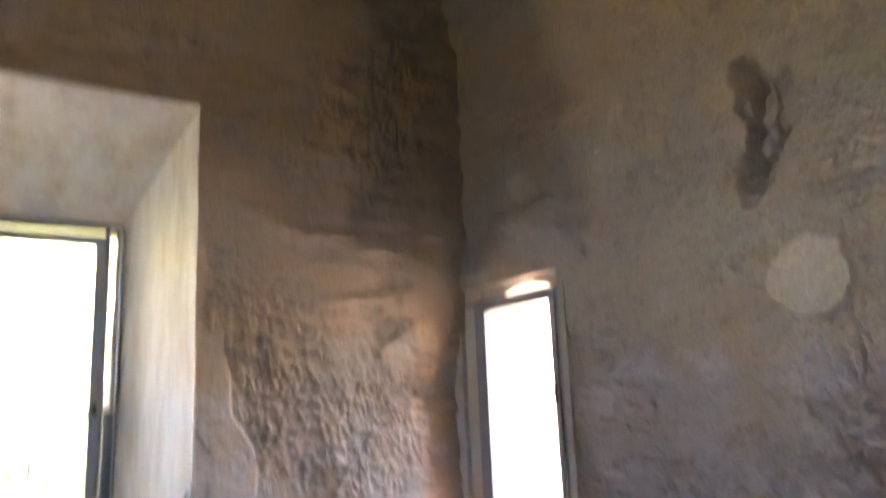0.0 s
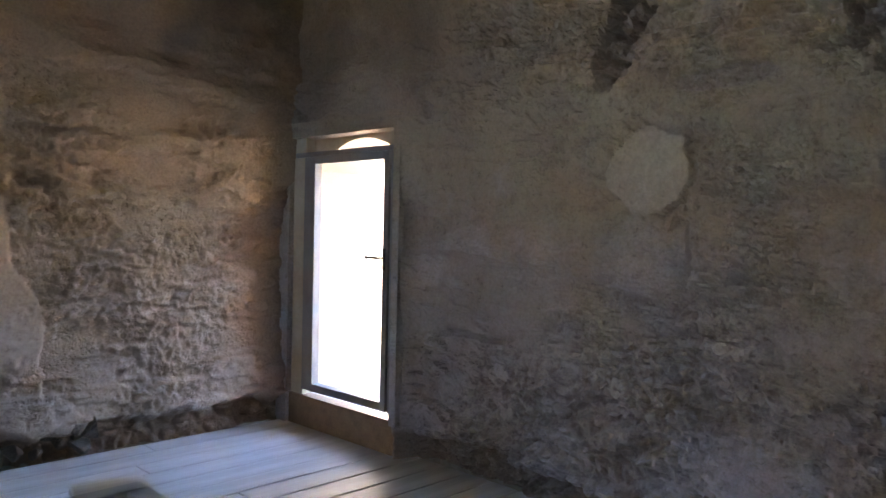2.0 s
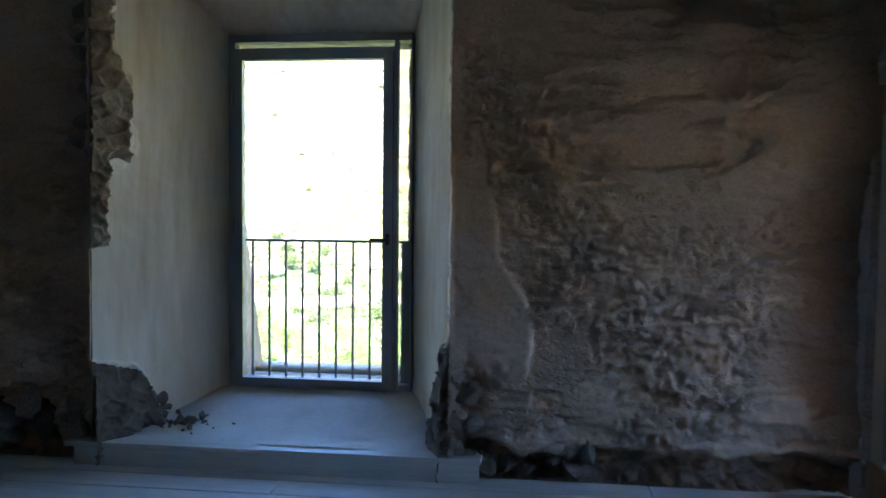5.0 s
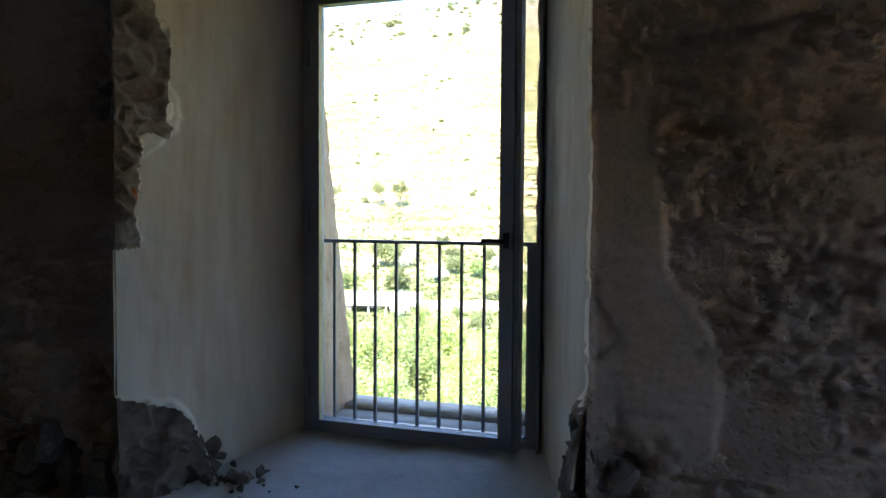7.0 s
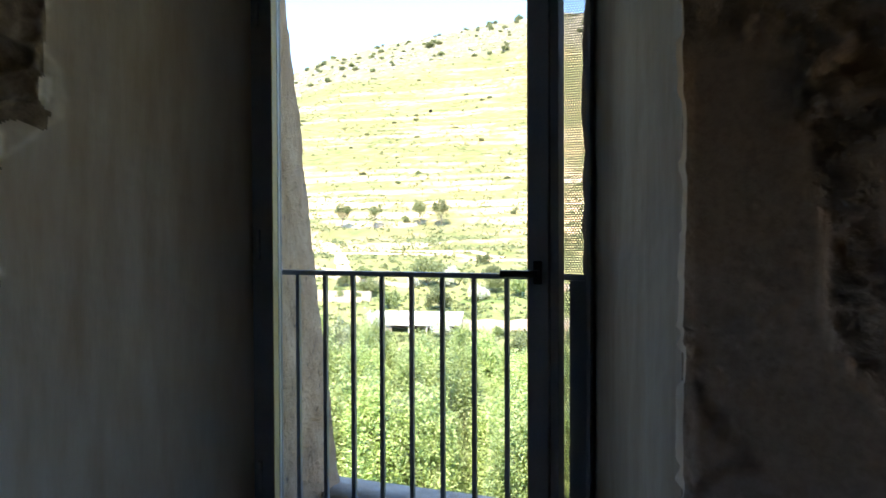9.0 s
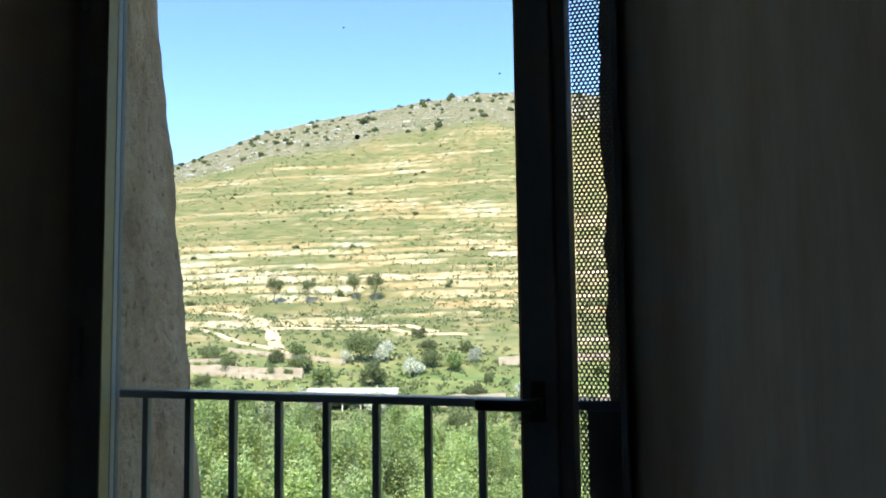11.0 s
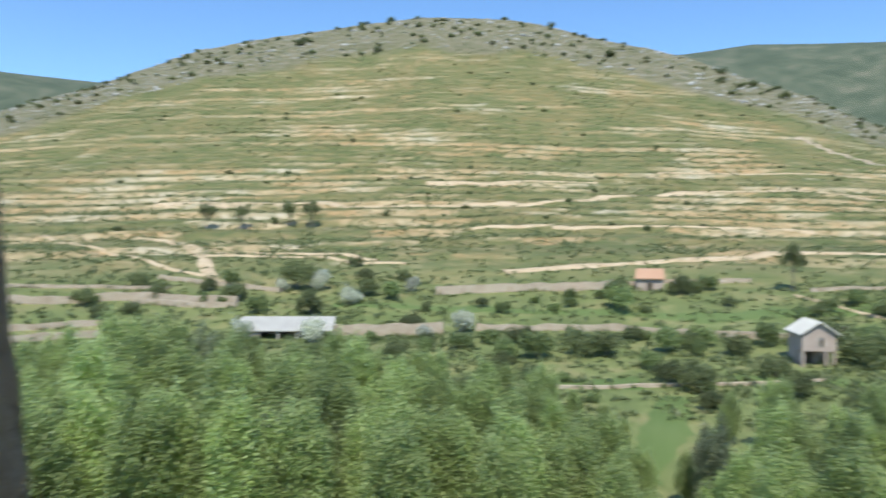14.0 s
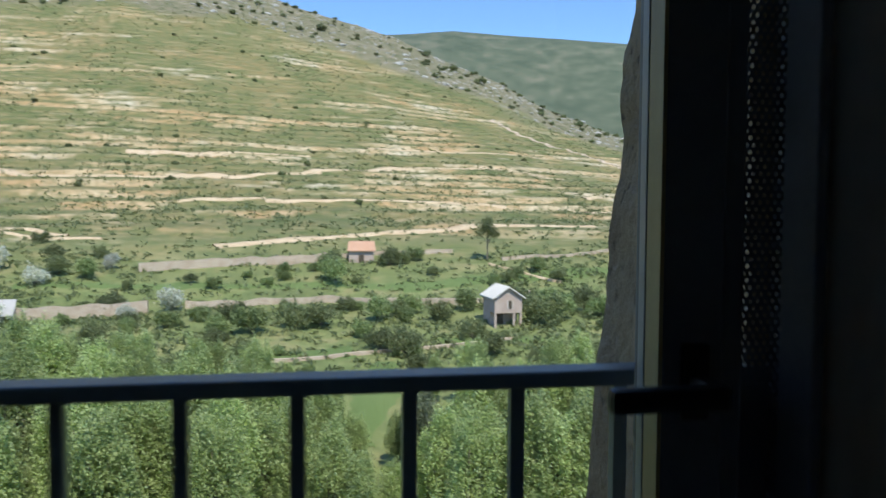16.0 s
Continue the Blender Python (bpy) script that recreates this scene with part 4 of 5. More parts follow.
hazed_wood = ramp(nt, noise_fac(nt, v, 0.03, 9, 0.72), [(0.40, (0.065, 0.09, 0.058)), (0.54, (0.10, 0.122, 0.08)), (0.68, (0.19, 0.18, 0.13))])
c = mix(nt, fm.outputs["Result"], c, hazed_wood)
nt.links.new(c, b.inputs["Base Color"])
b.inputs["Roughness"].default_value = 0.95
bump(nt, b, tuft, 0.5, 0.3)
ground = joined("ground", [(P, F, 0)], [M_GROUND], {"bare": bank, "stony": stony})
tagged(ground, "green terraced hillside and valley with bare ochre banks", "ground", kind="structure")


# ---- trees ----
def leaf_material(name, dark, mid_, light):
    m, nt, b = material(name)
    g = nt.nodes.new("ShaderNodeNewGeometry")
    c = ramp(nt, g.outputs["Random Per Island"], [(0.0, dark), (0.55, mid_), (1.0, light)])
    oi = nt.nodes.new("ShaderNodeObjectInfo")
    hs = nt.nodes.new("ShaderNodeHueSaturation")
    mr = nt.nodes.new("ShaderNodeMapRange")
    mr.inputs["To Min"].default_value, mr.inputs["To Max"].default_value = 0.72, 1.18
    nt.links.new(oi.outputs["Random"], mr.inputs["Value"])
    nt.links.new(mr.outputs["Result"], hs.inputs["Value"])
    nt.links.new(c, hs.inputs["Color"])
    nt.links.new(hs.outputs["Color"], b.inputs["Base Color"])
    b.inputs["Roughness"].default_value = 0.6
    tl = nt.nodes.new("ShaderNodeBsdfTranslucent")
    nt.links.new(hs.outputs["Color"], tl.inputs["Color"])
    ms = nt.nodes.new("ShaderNodeMixShader")
    ms.inputs[0].default_value = 0.5
    nt.links.new(b.outputs[0], ms.inputs[1])
    nt.links.new(tl.outputs[0], ms.inputs[2])
    nt.links.new(ms.outputs[0], nt.nodes["Material Output"].inputs[0])
    return m


M_LEAF = leaf_material("poplar_leaf", (0.25, 0.335, 0.115), (0.45, 0.555, 0.225), (0.61, 0.70, 0.36))
M_BUSH = leaf_material("shrub_leaf", (0.13, 0.17, 0.07), (0.21, 0.25, 0.11), (0.30, 0.33, 0.17))
M_SPRAY = leaf_material("light_shrub_leaf", (0.16, 0.22, 0.08), (0.27, 0.35, 0.135), (0.37, 0.44, 0.21))
M_GREY = leaf_material("grey_leaf", (0.15, 0.19, 0.11), (0.26, 0.30, 0.18), (0.38, 0.42, 0.29))
M_BLOOM = leaf_material("white_bloom", (0.42, 0.48, 0.30), (0.80, 0.80, 0.70), (0.88, 0.88, 0.80))
M_BARK = speckled("bark", (0.12, 0.10, 0.08), (0.20, 0.17, 0.13), (0.28, 0.24, 0.19), 3, 0.02, 0.95, 12)


def leaf_sheet(rng, centres, size, up=0.35, tri=False):
    """Small kite-shaped leaves at the centres, turned every way."""
    n = len(centres)
    a = rng.normal(size=(n, 3))
    a[:, 2] = a[:, 2] * (0.55 if tri else 1.0) + up
    a /= np.linalg.norm(a, axis=1)[:, None]
    b_ = np.cross(a, rng.normal(size=(n, 3)) + np.array([0, 0, 1.2 if tri else 0.0]))
    b_ /= np.linalg.norm(b_, axis=1)[:, None]
    s = size * rng.uniform(0.6, 1.3, n)[:, None]
    if tri:
        V = np.stack([centres - a * s, centres + b_ * s * 0.55 + a * s * 0.2, centres + a * s * 0.9 - b_ * s * 0.3], 1).reshape(-1, 3)
        return V, np.arange(3 * n).reshape(n, 3)
    V = np.stack([centres - a * s, centres + b_ * s * 0.45, centres + a * s, centres - b_ * s * 0.45], 1).reshape(-1, 3)
    F = np.arange(4 * n).reshape(n, 4)
    return V, F


def limb(p, q, r0, r1, seg=6):
    p, q = np.array(p, float), np.array(q, float)
    d = (q - p) / np.linalg.norm(q - p)
    u = np.cross(d, [0.3, 0.9, 0.1])
    u /= np.linalg.norm(u)
    w = np.cross(d, u)
    an = np.linspace(0, 2 * np.pi, seg, endpoint=False)
    ring = np.cos(an)[:, None] * u + np.sin(an)[:, None] * w
    V = np.concatenate([p + ring * r0, q + ring * r1])
    F = np.array([(i, (i + 1) % seg, seg + (i + 1) % seg, seg + i) for i in range(seg)])
    return V, F


def mesh_from(name, sheets, mt):
    V, F, n = [], [], 0
    for P, f in sheets:
        V.append(P)
        F += (np.asarray(f) + n).tolist()
        n += len(P)
    me = bpy.data.meshes.new(name)
    me.from_pydata(np.concatenate(V).tolist(), [], F)
    me.materials.append(mt)
    return me


def tree_meshes(seed, height, spread, base, leaves, leaf, mt, tall=True):
    """Trunk with limbs; the crown is a set of rounded plumes, each of many leaf clumps with gaps between."""
    rng = np.random.default_rng(seed)
    wood, cen = [], []
    fork = np.array([0.01 * height, 0, height * (base + 0.12)])
    wood.append(limb((0, 0, -0.6), fork, height * 0.02, height * 0.014, 8))
    plumes = 15 if tall else 8
    for i in range(plumes):
        an = 2.4 * i + rng.uniform(-0.4, 0.4)
        q = (i + 0.5) / plumes
        if tall:
            rad = spread * 0.62 * (1 - 0.55 * q ** 3) * rng.uniform(0.3, 1.1)
            mid_z = height * (base + 0.14 + (0.82 - base - 0.14) * q ** 0.75) * rng.uniform(0.95, 1.04)
            rx, rz = spread * rng.uniform(0.19, 0.30), height * rng.uniform(0.14, 0.22)
        else:
            rad = spread * 0.70 * math.sqrt(rng.uniform(0.05, 1))
            mid_z = height * (base + 0.24 + (0.46 - 0.3 * (rad / spread) ** 2) * rng.uniform(0.2, 1.0))
            rx, rz = spread * rng.uniform(0.32, 0.46), height * (1 - base) * rng.uniform(0.16, 0.24)
        mid = np.array([math.cos(an) * rad + 0.05 * mid_z * (1 if tall else 0.3), math.sin(an) * rad, mid_z])
        wood.append(limb(fork * np.array([1, 1, rng.uniform(0.85, 1.0)]), mid, height * 0.008, height * 0.002, 5))
        clumps = 30
        d = rng.normal(size=(clumps, 3))
        d /= np.linalg.norm(d, axis=1)[:, None]
        d *= (rng.uniform(0.15, 1.0, clumps) ** 0.45)[:, None]
        # upswept sprays: narrower at the tip
        d[:, :2] *= (1.0 - 0.35 * np.clip(d[:, 2], 0, 1))[:, None]
        pos = mid + d * np.array([rx, rx, rz])
        m = leaves // (plumes * clumps)
        size = spread * (0.058 if tall else 0.11)
        sp = rng.normal(size=(clumps, m, 3)) * size
        sp[:, :, 2] *= 2.5 if tall else 1.1
        sp[:, :, 0] += 0.35 * sp[:, :, 2] * (1 if tall else 0)
        cen.append((pos[:, None] + sp).reshape(-1, 3))
    cen = np.concatenate(cen)
    cen[:, 2] = np.maximum(cen[:, 2], 0.03 * height)
    return mesh_from("trunk", wood, M_BARK), mesh_from("crown", [leaf_sheet(rng, cen, leaf, tri=tall)], mt)


def plant(name, meshes, x, y, scale, turn, label, cat, group="", sink=0.0, lean=(0, 0)):
    z = float(ground_z(np.array([x]), np.array([y]))[0]) - sink
    ob = empty(name, label, cat, Matrix.LocRotScale((x, y, z), Euler((lean[0], lean[1], turn)), (scale, scale, scale)), group=group)
    for nm, me in zip(("trunk", "crown"), meshes):
        if me:
            part(nm, me, None, ob)
    return ob


POP = [tree_meshes(s, 12.5, 3.3, 0.10, 15500, 0.15, M_LEAF) for s in (1, 2, 3, 4)]
POPG = tree_meshes(9, 12.5, 3.1, 0.12, 13500, 0.15, M_GREY)
rng = np.random.default_rng(7)


def polar(az, r):
    return 0.7 + r * math.sin(radians(az)), 0.5 + r * math.cos(radians(az))


# tops of the poplar belt: tangent of the view angle by azimuth
TOP_AZ = [-50, -41, -38, -32, -28, -20, -13, -7, -3, 0, 2, 4.2, 6.4, 10, 14, 18, 22, 30, 40]
TOP_T = [-0.11, -0.10, -0.085, -0.085, -0.11, -0.12, -0.135, -0.145, -0.16, -0.19, -0.215, -0.285, -0.20, -0.165, -0.165, -0.15, -0.15, -0.14, -0.14]
i = 0
for az in np.arange(-46, 31, 1.9):
    for ring, (r0, r1, drop) in enumerate(((40, 46, 0.075), (50, 56, 0.03), (60, 66, 0.0))):
        a = az + rng.uniform(-1.1, 1.1)
        if a > 35 and ring == 2:
            continue
        r = rng.uniform(r0, r1)
        x, y = polar(a, r)
        zt = EYE_Z + r * (np.interp(a, TOP_AZ, TOP_T) - drop - abs(rng.normal()) * 0.022)
        zg = float(ground_z(np.array([x]), np.array([y]))[0])
        sc = (zt - zg) / 12.6
        if sc < 0.25:
            continue
        grey = rng.uniform() < 0.05
        plant("poplar_tree", POPG if grey else POP[i % 4], x, y, sc, rng.uniform(0, 6.28), "silvery grey-green poplar in the valley" if grey else "bright green windblown poplar in the valley belt", "tree", "poplars along the river", lean=(rng.normal() * 0.03, rng.normal() * 0.04))
        i += 1

# ---- things in the valley ----
M_DRYSTONE = speckled("dry_stone", (0.36, 0.27, 0.19), (0.52, 0.41, 0.31), (0.63, 0.54, 0.43), 0.9, 0.08, 0.95, 5)
M_WHITEROOF = speckled("pale_roof", (0.62, 0.58, 0.50), (0.76, 0.72, 0.64), (0.82, 0.79, 0.72), 1.2, 0.01, 0.8, 8)
M_HOUSEWALL = speckled("house_render", (0.36, 0.27, 0.22), (0.50, 0.39, 0.33), (0.58, 0.48, 0.41), 1.0, 0.02, 0.95, 8)
M_TILE = speckled("clay_tiles", (0.42, 0.22, 0.13), (0.56, 0.33, 0.21), (0.62, 0.41, 0.29), 1.6, 0.03, 0.9, 9)
M_DARKWOOD = speckled("dark_timber", (0.05, 0.04, 0.03), (0.09, 0.07, 0.05), (0.14, 0.11, 0.08), 3, 0.01, 0.9, 20)
M_TRACK = speckled("dusty_track", (0.46, 0.33, 0.20), (0.56, 0.43, 0.28), (0.63, 0.52, 0.37), 0.4, 0.05, 0.95, 2.5)
M_FIELD = speckled("meadow", (0.09, 0.145, 0.04), (0.12, 0.18, 0.052), (0.155, 0.205, 0.07), 0.12, 0.1, 0.95, 1.6)


def gz(x, y):
    return float(ground_z(np.array([x]), np.array([y]))[0])


def ribbon(pts, width, lift, step=1.0):
    """A strip that follows the ground along a line."""
    V, F = [], []
    line = []
    for (x0, y0), (x1, y1) in zip(pts[:-1], pts[1:]):
        n = max(2, int(math.hypot(x1 - x0, y1 - y0) / step))
        line += [(x0 + (x1 - x0) * i / n, y0 + (y1 - y0) * i / n) for i in range(n)]
    line.append(pts[-1])
    for i, (x, y) in enumerate(line):
        a, b_ = line[max(0, i - 1)], line[min(len(line) - 1, i + 1)]
        d = Vector((b_[0] - a[0], b_[1] - a[1])).normalized()
        w = width * max(0.25, 0.8 + 0.6 * noise.noise((x * 0.15, y * 0.15, 3)) + 0.5 * noise.noise((x * 0.6, y * 0.6, 5)))
        for s in (-1, -0.4, 0.4, 1):
            px, py = x - d.y * w * s / 2, y + d.x * w * s / 2
            V.append((px, py, gz(px, py) + lift * (1 if abs(s) < 0.9 else -2)))
    for i in range(len(line) - 1):
        for j in range(3):
            F.append((4 * i + j, 4 * i + 4 + j, 4 * i + 5 + j, 4 * i + 1 + j))
    return np.array(V), F


def stone_wall(pts, height, thick, label):
    """A dry-stone wall along a line, with an uneven top."""
    V, F, line = [], [], []
    for (x0, y0), (x1, y1) in zip(pts[:-1], pts[1:]):
        n = max(2, int(math.hypot(x1 - x0, y1 - y0) / 0.6))
        line += [(x0 + (x1 - x0) * i / n, y0 + (y1 - y0) * i / n) for i in range(n)]
    line.append(pts[-1])
    for i, (x, y) in enumerate(line):
        z = gz(x, y)
        h = height * (0.9 + 0.25 * noise.noise((x * 0.35, y * 0.35, 7)))
        for dy, dz in ((0, -1.2), (0.06 * noise.noise((x * 1.5, 0, 1)), h), (thick, h * 0.98), (thick, -1.2)):
            V.append((x, y + dy, z + dz))
    for i in range(len(line) - 1):
        for j in range(3):
            F.append((4 * i + j, 4 * i + 4 + j, 4 * i + 5 + j, 4 * i + 1 + j))
    n = len(V)
    F += [(0, 1, 2, 3), (n - 1, n - 2, n - 3, n - 4)]
    ob = joined("terrace_wall", [(np.array(V), F, 0)], [M_DRYSTONE], smooth_it=False)
    return tagged(ob, label, "stone wall")


stone_wall([(-35.1, 94.5), (-26.7, 97.8), (-21.0, 99.0)], 1.7, 0.6, "pinkish dry-stone terrace wall beside the white shed")
stone_wall([(-16.9, 101.6), (-8.0, 104.5), (1.3, 105.0), (12.0, 103.0), (21.0, 101.0)], 1.0, 0.5, "long pale dry-stone terrace wall above the meadow")
stone_wall([(-26.0, 116.7), (-18.0, 119.5), (-10.4, 121.8), (1.5, 123.4)], 1.5, 0.5, "grey dry-stone wall leading to the tiled hut")
stone_wall([(-66, 96.1), (-58, 99), (-52.3, 101.1)], 0.9, 0.5, "low pale field wall in the valley")
stone_wall([(-70, 109.0), (-62, 110.0), (-50, 111.5)], 0.8, 0.5, "low broken field wall below the track")
stone_wall([(-80.6, 88.2), (-69.0, 96.3), (-61, 99.9), (-53.0, 102.7)], 1.3, 0.5, "long pinkish terrace wall above the valley fields")
stone_wall([(-72.6, 79.5), (-63.7, 86.9)], 0.9, 0.5, "pale dry-stone wall between two fields")
stone_wall([(-70.5, 77.1), (-61.4, 84.7)], 1.0, 0.5, "pinkish dry-stone wall at a field edge")
stone_wall([(-85.7, 93.8), (-65.4, 104.9)], 0.6, 0.5, "low pale field wall below the track")
stone_wall([(21.5, 101.5), (29.8, 103.1)], 0.9, 0.5, "pale dry-stone terrace wall behind the house")
stone_wall([(-6.0, 121.3), (8, 127), (22.8, 127.7)], 0.7, 0.5, "low ochre bank wall above the hut")
stone_wall([(30, 121.0), (44, 121.5), (60, 121.0)], 0.6, 0.5, "low stone wall at the edge of the upper meadow")
stone_wall([(-13, 77.5), (-2, 78.3), (9, 80.5), (22, 82.5)], 0.4, 0.5, "low stone edging of the lower meadow")

for nm, pts, w, lab in (
    ("dirt_track", [(-98.6, 144.9), (-89.6, 141.8), (-80.4, 136), (-74.5, 130.5), (-70.0, 123.5), (-63.9, 114.5)], 5.0, "bare ochre track climbing the hill"),
    ("dirt_track", [(-114.6, 136.4), (-91.6, 125.9), (-71.3, 116.3), (-60.0, 112.6)], 1.8, "pale dirt track crossing the slope"),
    ("dirt_track", [(-74, 131), (-55, 134), (-36, 135)], 1.3, "pale bare terrace edge above the bushes"),
    ("dirt_track", [(27.5, 120), (31, 114), (36, 108)], 0.8, "narrow footpath down the meadow"),
    ("bare_bank", [(-17.2, 131.6), (4.8, 142.4), (23.3, 147.2), (54.7, 145.2)], 5.0, "long bare sandy bank above the hut"),
    ("bare_bank", [(-14.1, 205.8), (18.7, 222.5), (56.7, 245.8), (82.8, 251.7)], 4.5, "long pale bare terrace bank across the slope"),
    ("bare_bank", [(-11.9, 175), (16.6, 180.8), (47, 187.3)], 2.2, "thin pale bare terrace bank"),
    ("bare_bank", [(73, 201.9), (102, 219.1)], 5.0, "pale bare bank at the foot of the scree"),
    ("bare_bank", [(65.9, 179.5), (97.6, 197.4)], 7.0, "broad sandy bare bank on the slope"),
    ("bare_bank", [(-117, 180.2), (-68.7, 189.5), (-14, 204.3)], 4.5, "long ochre bare terrace bank behind the four trees"),
    ("bare_bank", [(-73.9, 134.7), (-57.3, 137.7), (-42.3, 137.9)], 2.2, "thin ochre bank beside the climbing track"),
    ("bare_bank", [(-30.1, 170.2), (-12.1, 177)], 2.2, "short pale bank on the slope"),
    ("bare_bank", [(-53.5, 224.4), (-29.7, 224.9), (-2.8, 232.9)], 3.5, "thin ochre bare terrace bank high on the slope"),
    ("bare_bank", [(15.3, 246.4), (51.6, 267.4), (91.2, 296.7)], 3.0, "faint pale terrace bank high on the slope"),
    ("scree", [(80, 350), (88.6, 335.3), (107, 331), (125.3, 325), (145.4, 294)], 7.0, "grey scree gully on the hill flank"),
):
    V, F = ribbon(pts, w, 0.30)
    o = joined(nm, [(V, F, 0)], [M_DRYSTONE if nm == "scree" else M_TRACK])
    tagged(o, lab, {"dirt_track": "track", "bare_bank": "bank", "scree": "scree"}[nm], kind="structure")
V, F = ribbon([(-13, 80.5), (-4, 80), (4, 81)], 7.0, 0.10)
tagged(joined("meadow", [(V, F, 0)], [M_FIELD]), "bright green mown meadow behind the poplars", "meadow", kind="structure")
V, F = ribbon([(3.0, 58), (5.5, 68), (7.0, 77)], 7.0, 0.10)
tagged(joined("meadow", [(V, F, 0)], [M_FIELD]), "bright green meadow seen in a gap of the poplars", "meadow", kind="structure")
V, F = ribbon([(12.9, 84.3), (19, 83.4), (25.5, 82)], 5.0, 0.12)
tagged(joined("meadow", [(V, F, 0)], [M_FIELD]), "light green meadow below the stone house", "meadow", kind="structure")
V, F = ribbon([(12, 110), (24, 112), (40, 112), (58, 112)], 9.0, 0.10)
tagged(joined("meadow", [(V, F, 0)], [M_FIELD]), "green meadow above the stone house", "meadow", kind="structure")
V, F = ribbon([(-40, 108), (-20, 110.5), (0, 112), (12, 111)], 5.0, 0.10)
tagged(joined("meadow", [(V, F, 0)], [M_FIELD]), "green strip of meadow below the hut", "meadow", kind="structure")


def prism_roof(w, d, z0, rise, over, thick=0.14):
    """Two roof slopes with overhang, ridge along y."""
    out = []
    for s in (-1, 1):
        bm = bmesh.new()
        x1 = s * (w / 2 + over)
        zz = z0 - rise * over / (w / 2)
        pts = [(0, z0 + rise), (x1, zz), (x1, zz + thick), (0, z0 + rise + thick)]
        vs_ = [[bm.verts.new((x, y, z)) for x, z in pts] for y in (-d / 2 - over, d / 2 + over)]
        for i in range(4):
            j = (i + 1) % 4
            bm.faces.new((vs_[0][i], vs_[0][j], vs_[1][j], vs_[1][i]))
        bm.faces.new(vs_[0][::-1])
        bm.faces.new(vs_[1])
        bmesh.ops.recalc_face_normals(bm, faces=bm.faces[:])
        out.append(bm)
    return out


def gable(w, z0, rise, y):
    bm = bmesh.new()
    a = [bm.verts.new(p) for p in ((-w / 2, y, z0), (w / 2, y, z0), (0, y, z0 + rise))]
    c = [bm.verts.new((v_.co.x, y + 0.2, v_.co.z)) for v_ in a]
    bm.faces.new(a)
    bm.faces.new(c[::-1])
    for i in range(3):
        j = (i + 1) % 3
        bm.faces.new((a[i], c[i], c[j], a[j]))
    bmesh.ops.recalc_face_normals(bm, faces=bm.faces[:])
    return bm


HX, HYY = 22.6, 90.0
house = empty("stone_house", "small two-storey pinkish house with a white gabled roof and open porch", "house", pose(HX, HYY, gz(HX, HYY - 2) - 0.1, rz=6))
part("wall", box(-1.75, 1.75, -0.2, 2.4, -0.5, 3.7), M_HOUSEWALL, house)
part("upper_storey", box(-1.75, 1.75, -1.9, -0.21, 1.75, 3.7), M_HOUSEWALL, house)
part("gable", gable(3.5, 3.7, 1.15, -1.9), M_HOUSEWALL, house)
for bm in prism_roof(3.5, 4.3, 3.7, 1.15, 0.38):
    o = part("roof", bm, M_WHITEROOF, house, "white sheet roof")
    o.location = (0, 0.25, 0)
for x in (-1.62, 0.75, 1.62):
    part("pillar", box(x - 0.13, x + 0.13, -1.88, -1.62, -0.5, 1.75), M_HOUSEWALL, house)
wnd = part("window", box(-0.05, 0.45, -1.94, -1.88, 2.25, 3.25), M_DARKWOOD, house, "dark shuttered window")
part("frame", box(-0.13, -0.05, -1.96, -1.88, 2.2, 3.3), M_WHITEROOF, wnd)
part("frame", box(0.45, 0.53, -1.96, -1.88, 2.2, 3.3), M_WHITEROOF, wnd)
part("door", box(-0.9, -0.1, -0.26, -0.19, -0.3, 1.5), M_DARKWOOD, house, "dark plank door")

SX, SY = -40.5, 92.3
shed = empty("long_shed", "long low shed with a pale sheet roof and dark open front", "shed", pose(SX, SY, gz(SX, SY - 1), rz=13))
bm = bmesh.new()
pv = [(-6.2, -1.6, 1.05), (6.2, -1.6, 1.05), (6.2, 1.9, 2.55), (-6.2, 1.9, 2.55)]
lo = [bm.verts.new(p) for p in pv]
hi = [bm.verts.new((x, y, z + 0.1)) for x, y, z in pv]
bm.faces.new(lo[::-1])
bm.faces.new(hi)
for i in range(4):
    bm.faces.new((lo[i], lo[(i + 1) % 4], hi[(i + 1) % 4], hi[i]))
part("roof", bm, speckled("grey_sheet", (0.34, 0.33, 0.31), (0.44, 0.43, 0.40), (0.52, 0.50, 0.47), 0.8, 0.01, 0.8, 6), shed, "pale weathered sheet roof")
part("back_wall", box(-6, 6, 1.5, 1.8, -1, 2.3), M_HOUSEWALL, shed)
part("side_wall", box(-6.1, -3.2, -1.3, -1.1, -1, 1.15), M_HOUSEWALL, shed)
part("side_wall", box(5.85, 6.05, -1.3, 1.5, -1, 1.2), M_HOUSEWALL, shed)
for x in (-0.8, 1.6, 4.0):
    part("post", box(x - 0.08, x + 0.08, -1.4, -1.24, -1, 1.1), M_WHITEROOF, shed)

UX, UY = 7.1, 124.4
hut = empty("tiled_hut", "small stone hut with an orange clay-tile roof", "hut", pose(UX, UY, gz(UX, UY - 1.5) - 0.1, rz=-4))
part("wall", box(-2.0, 2.0, -1.5, 1.5, -0.6, 2.0), M_HOUSEWALL, hut)
bm = bmesh.new()
pv = [(-2.3, -1.85, 1.95), (2.3, -1.85, 1.95), (2.1, 1.7, 3.35), (-2.1, 1.7, 3.35)]
lo = [bm.verts.new(p) for p in pv]
hi = [bm.verts.new((x, y, z + 0.16)) for x, y, z in pv]
bm.faces.new(lo[::-1])
bm.faces.new(hi)
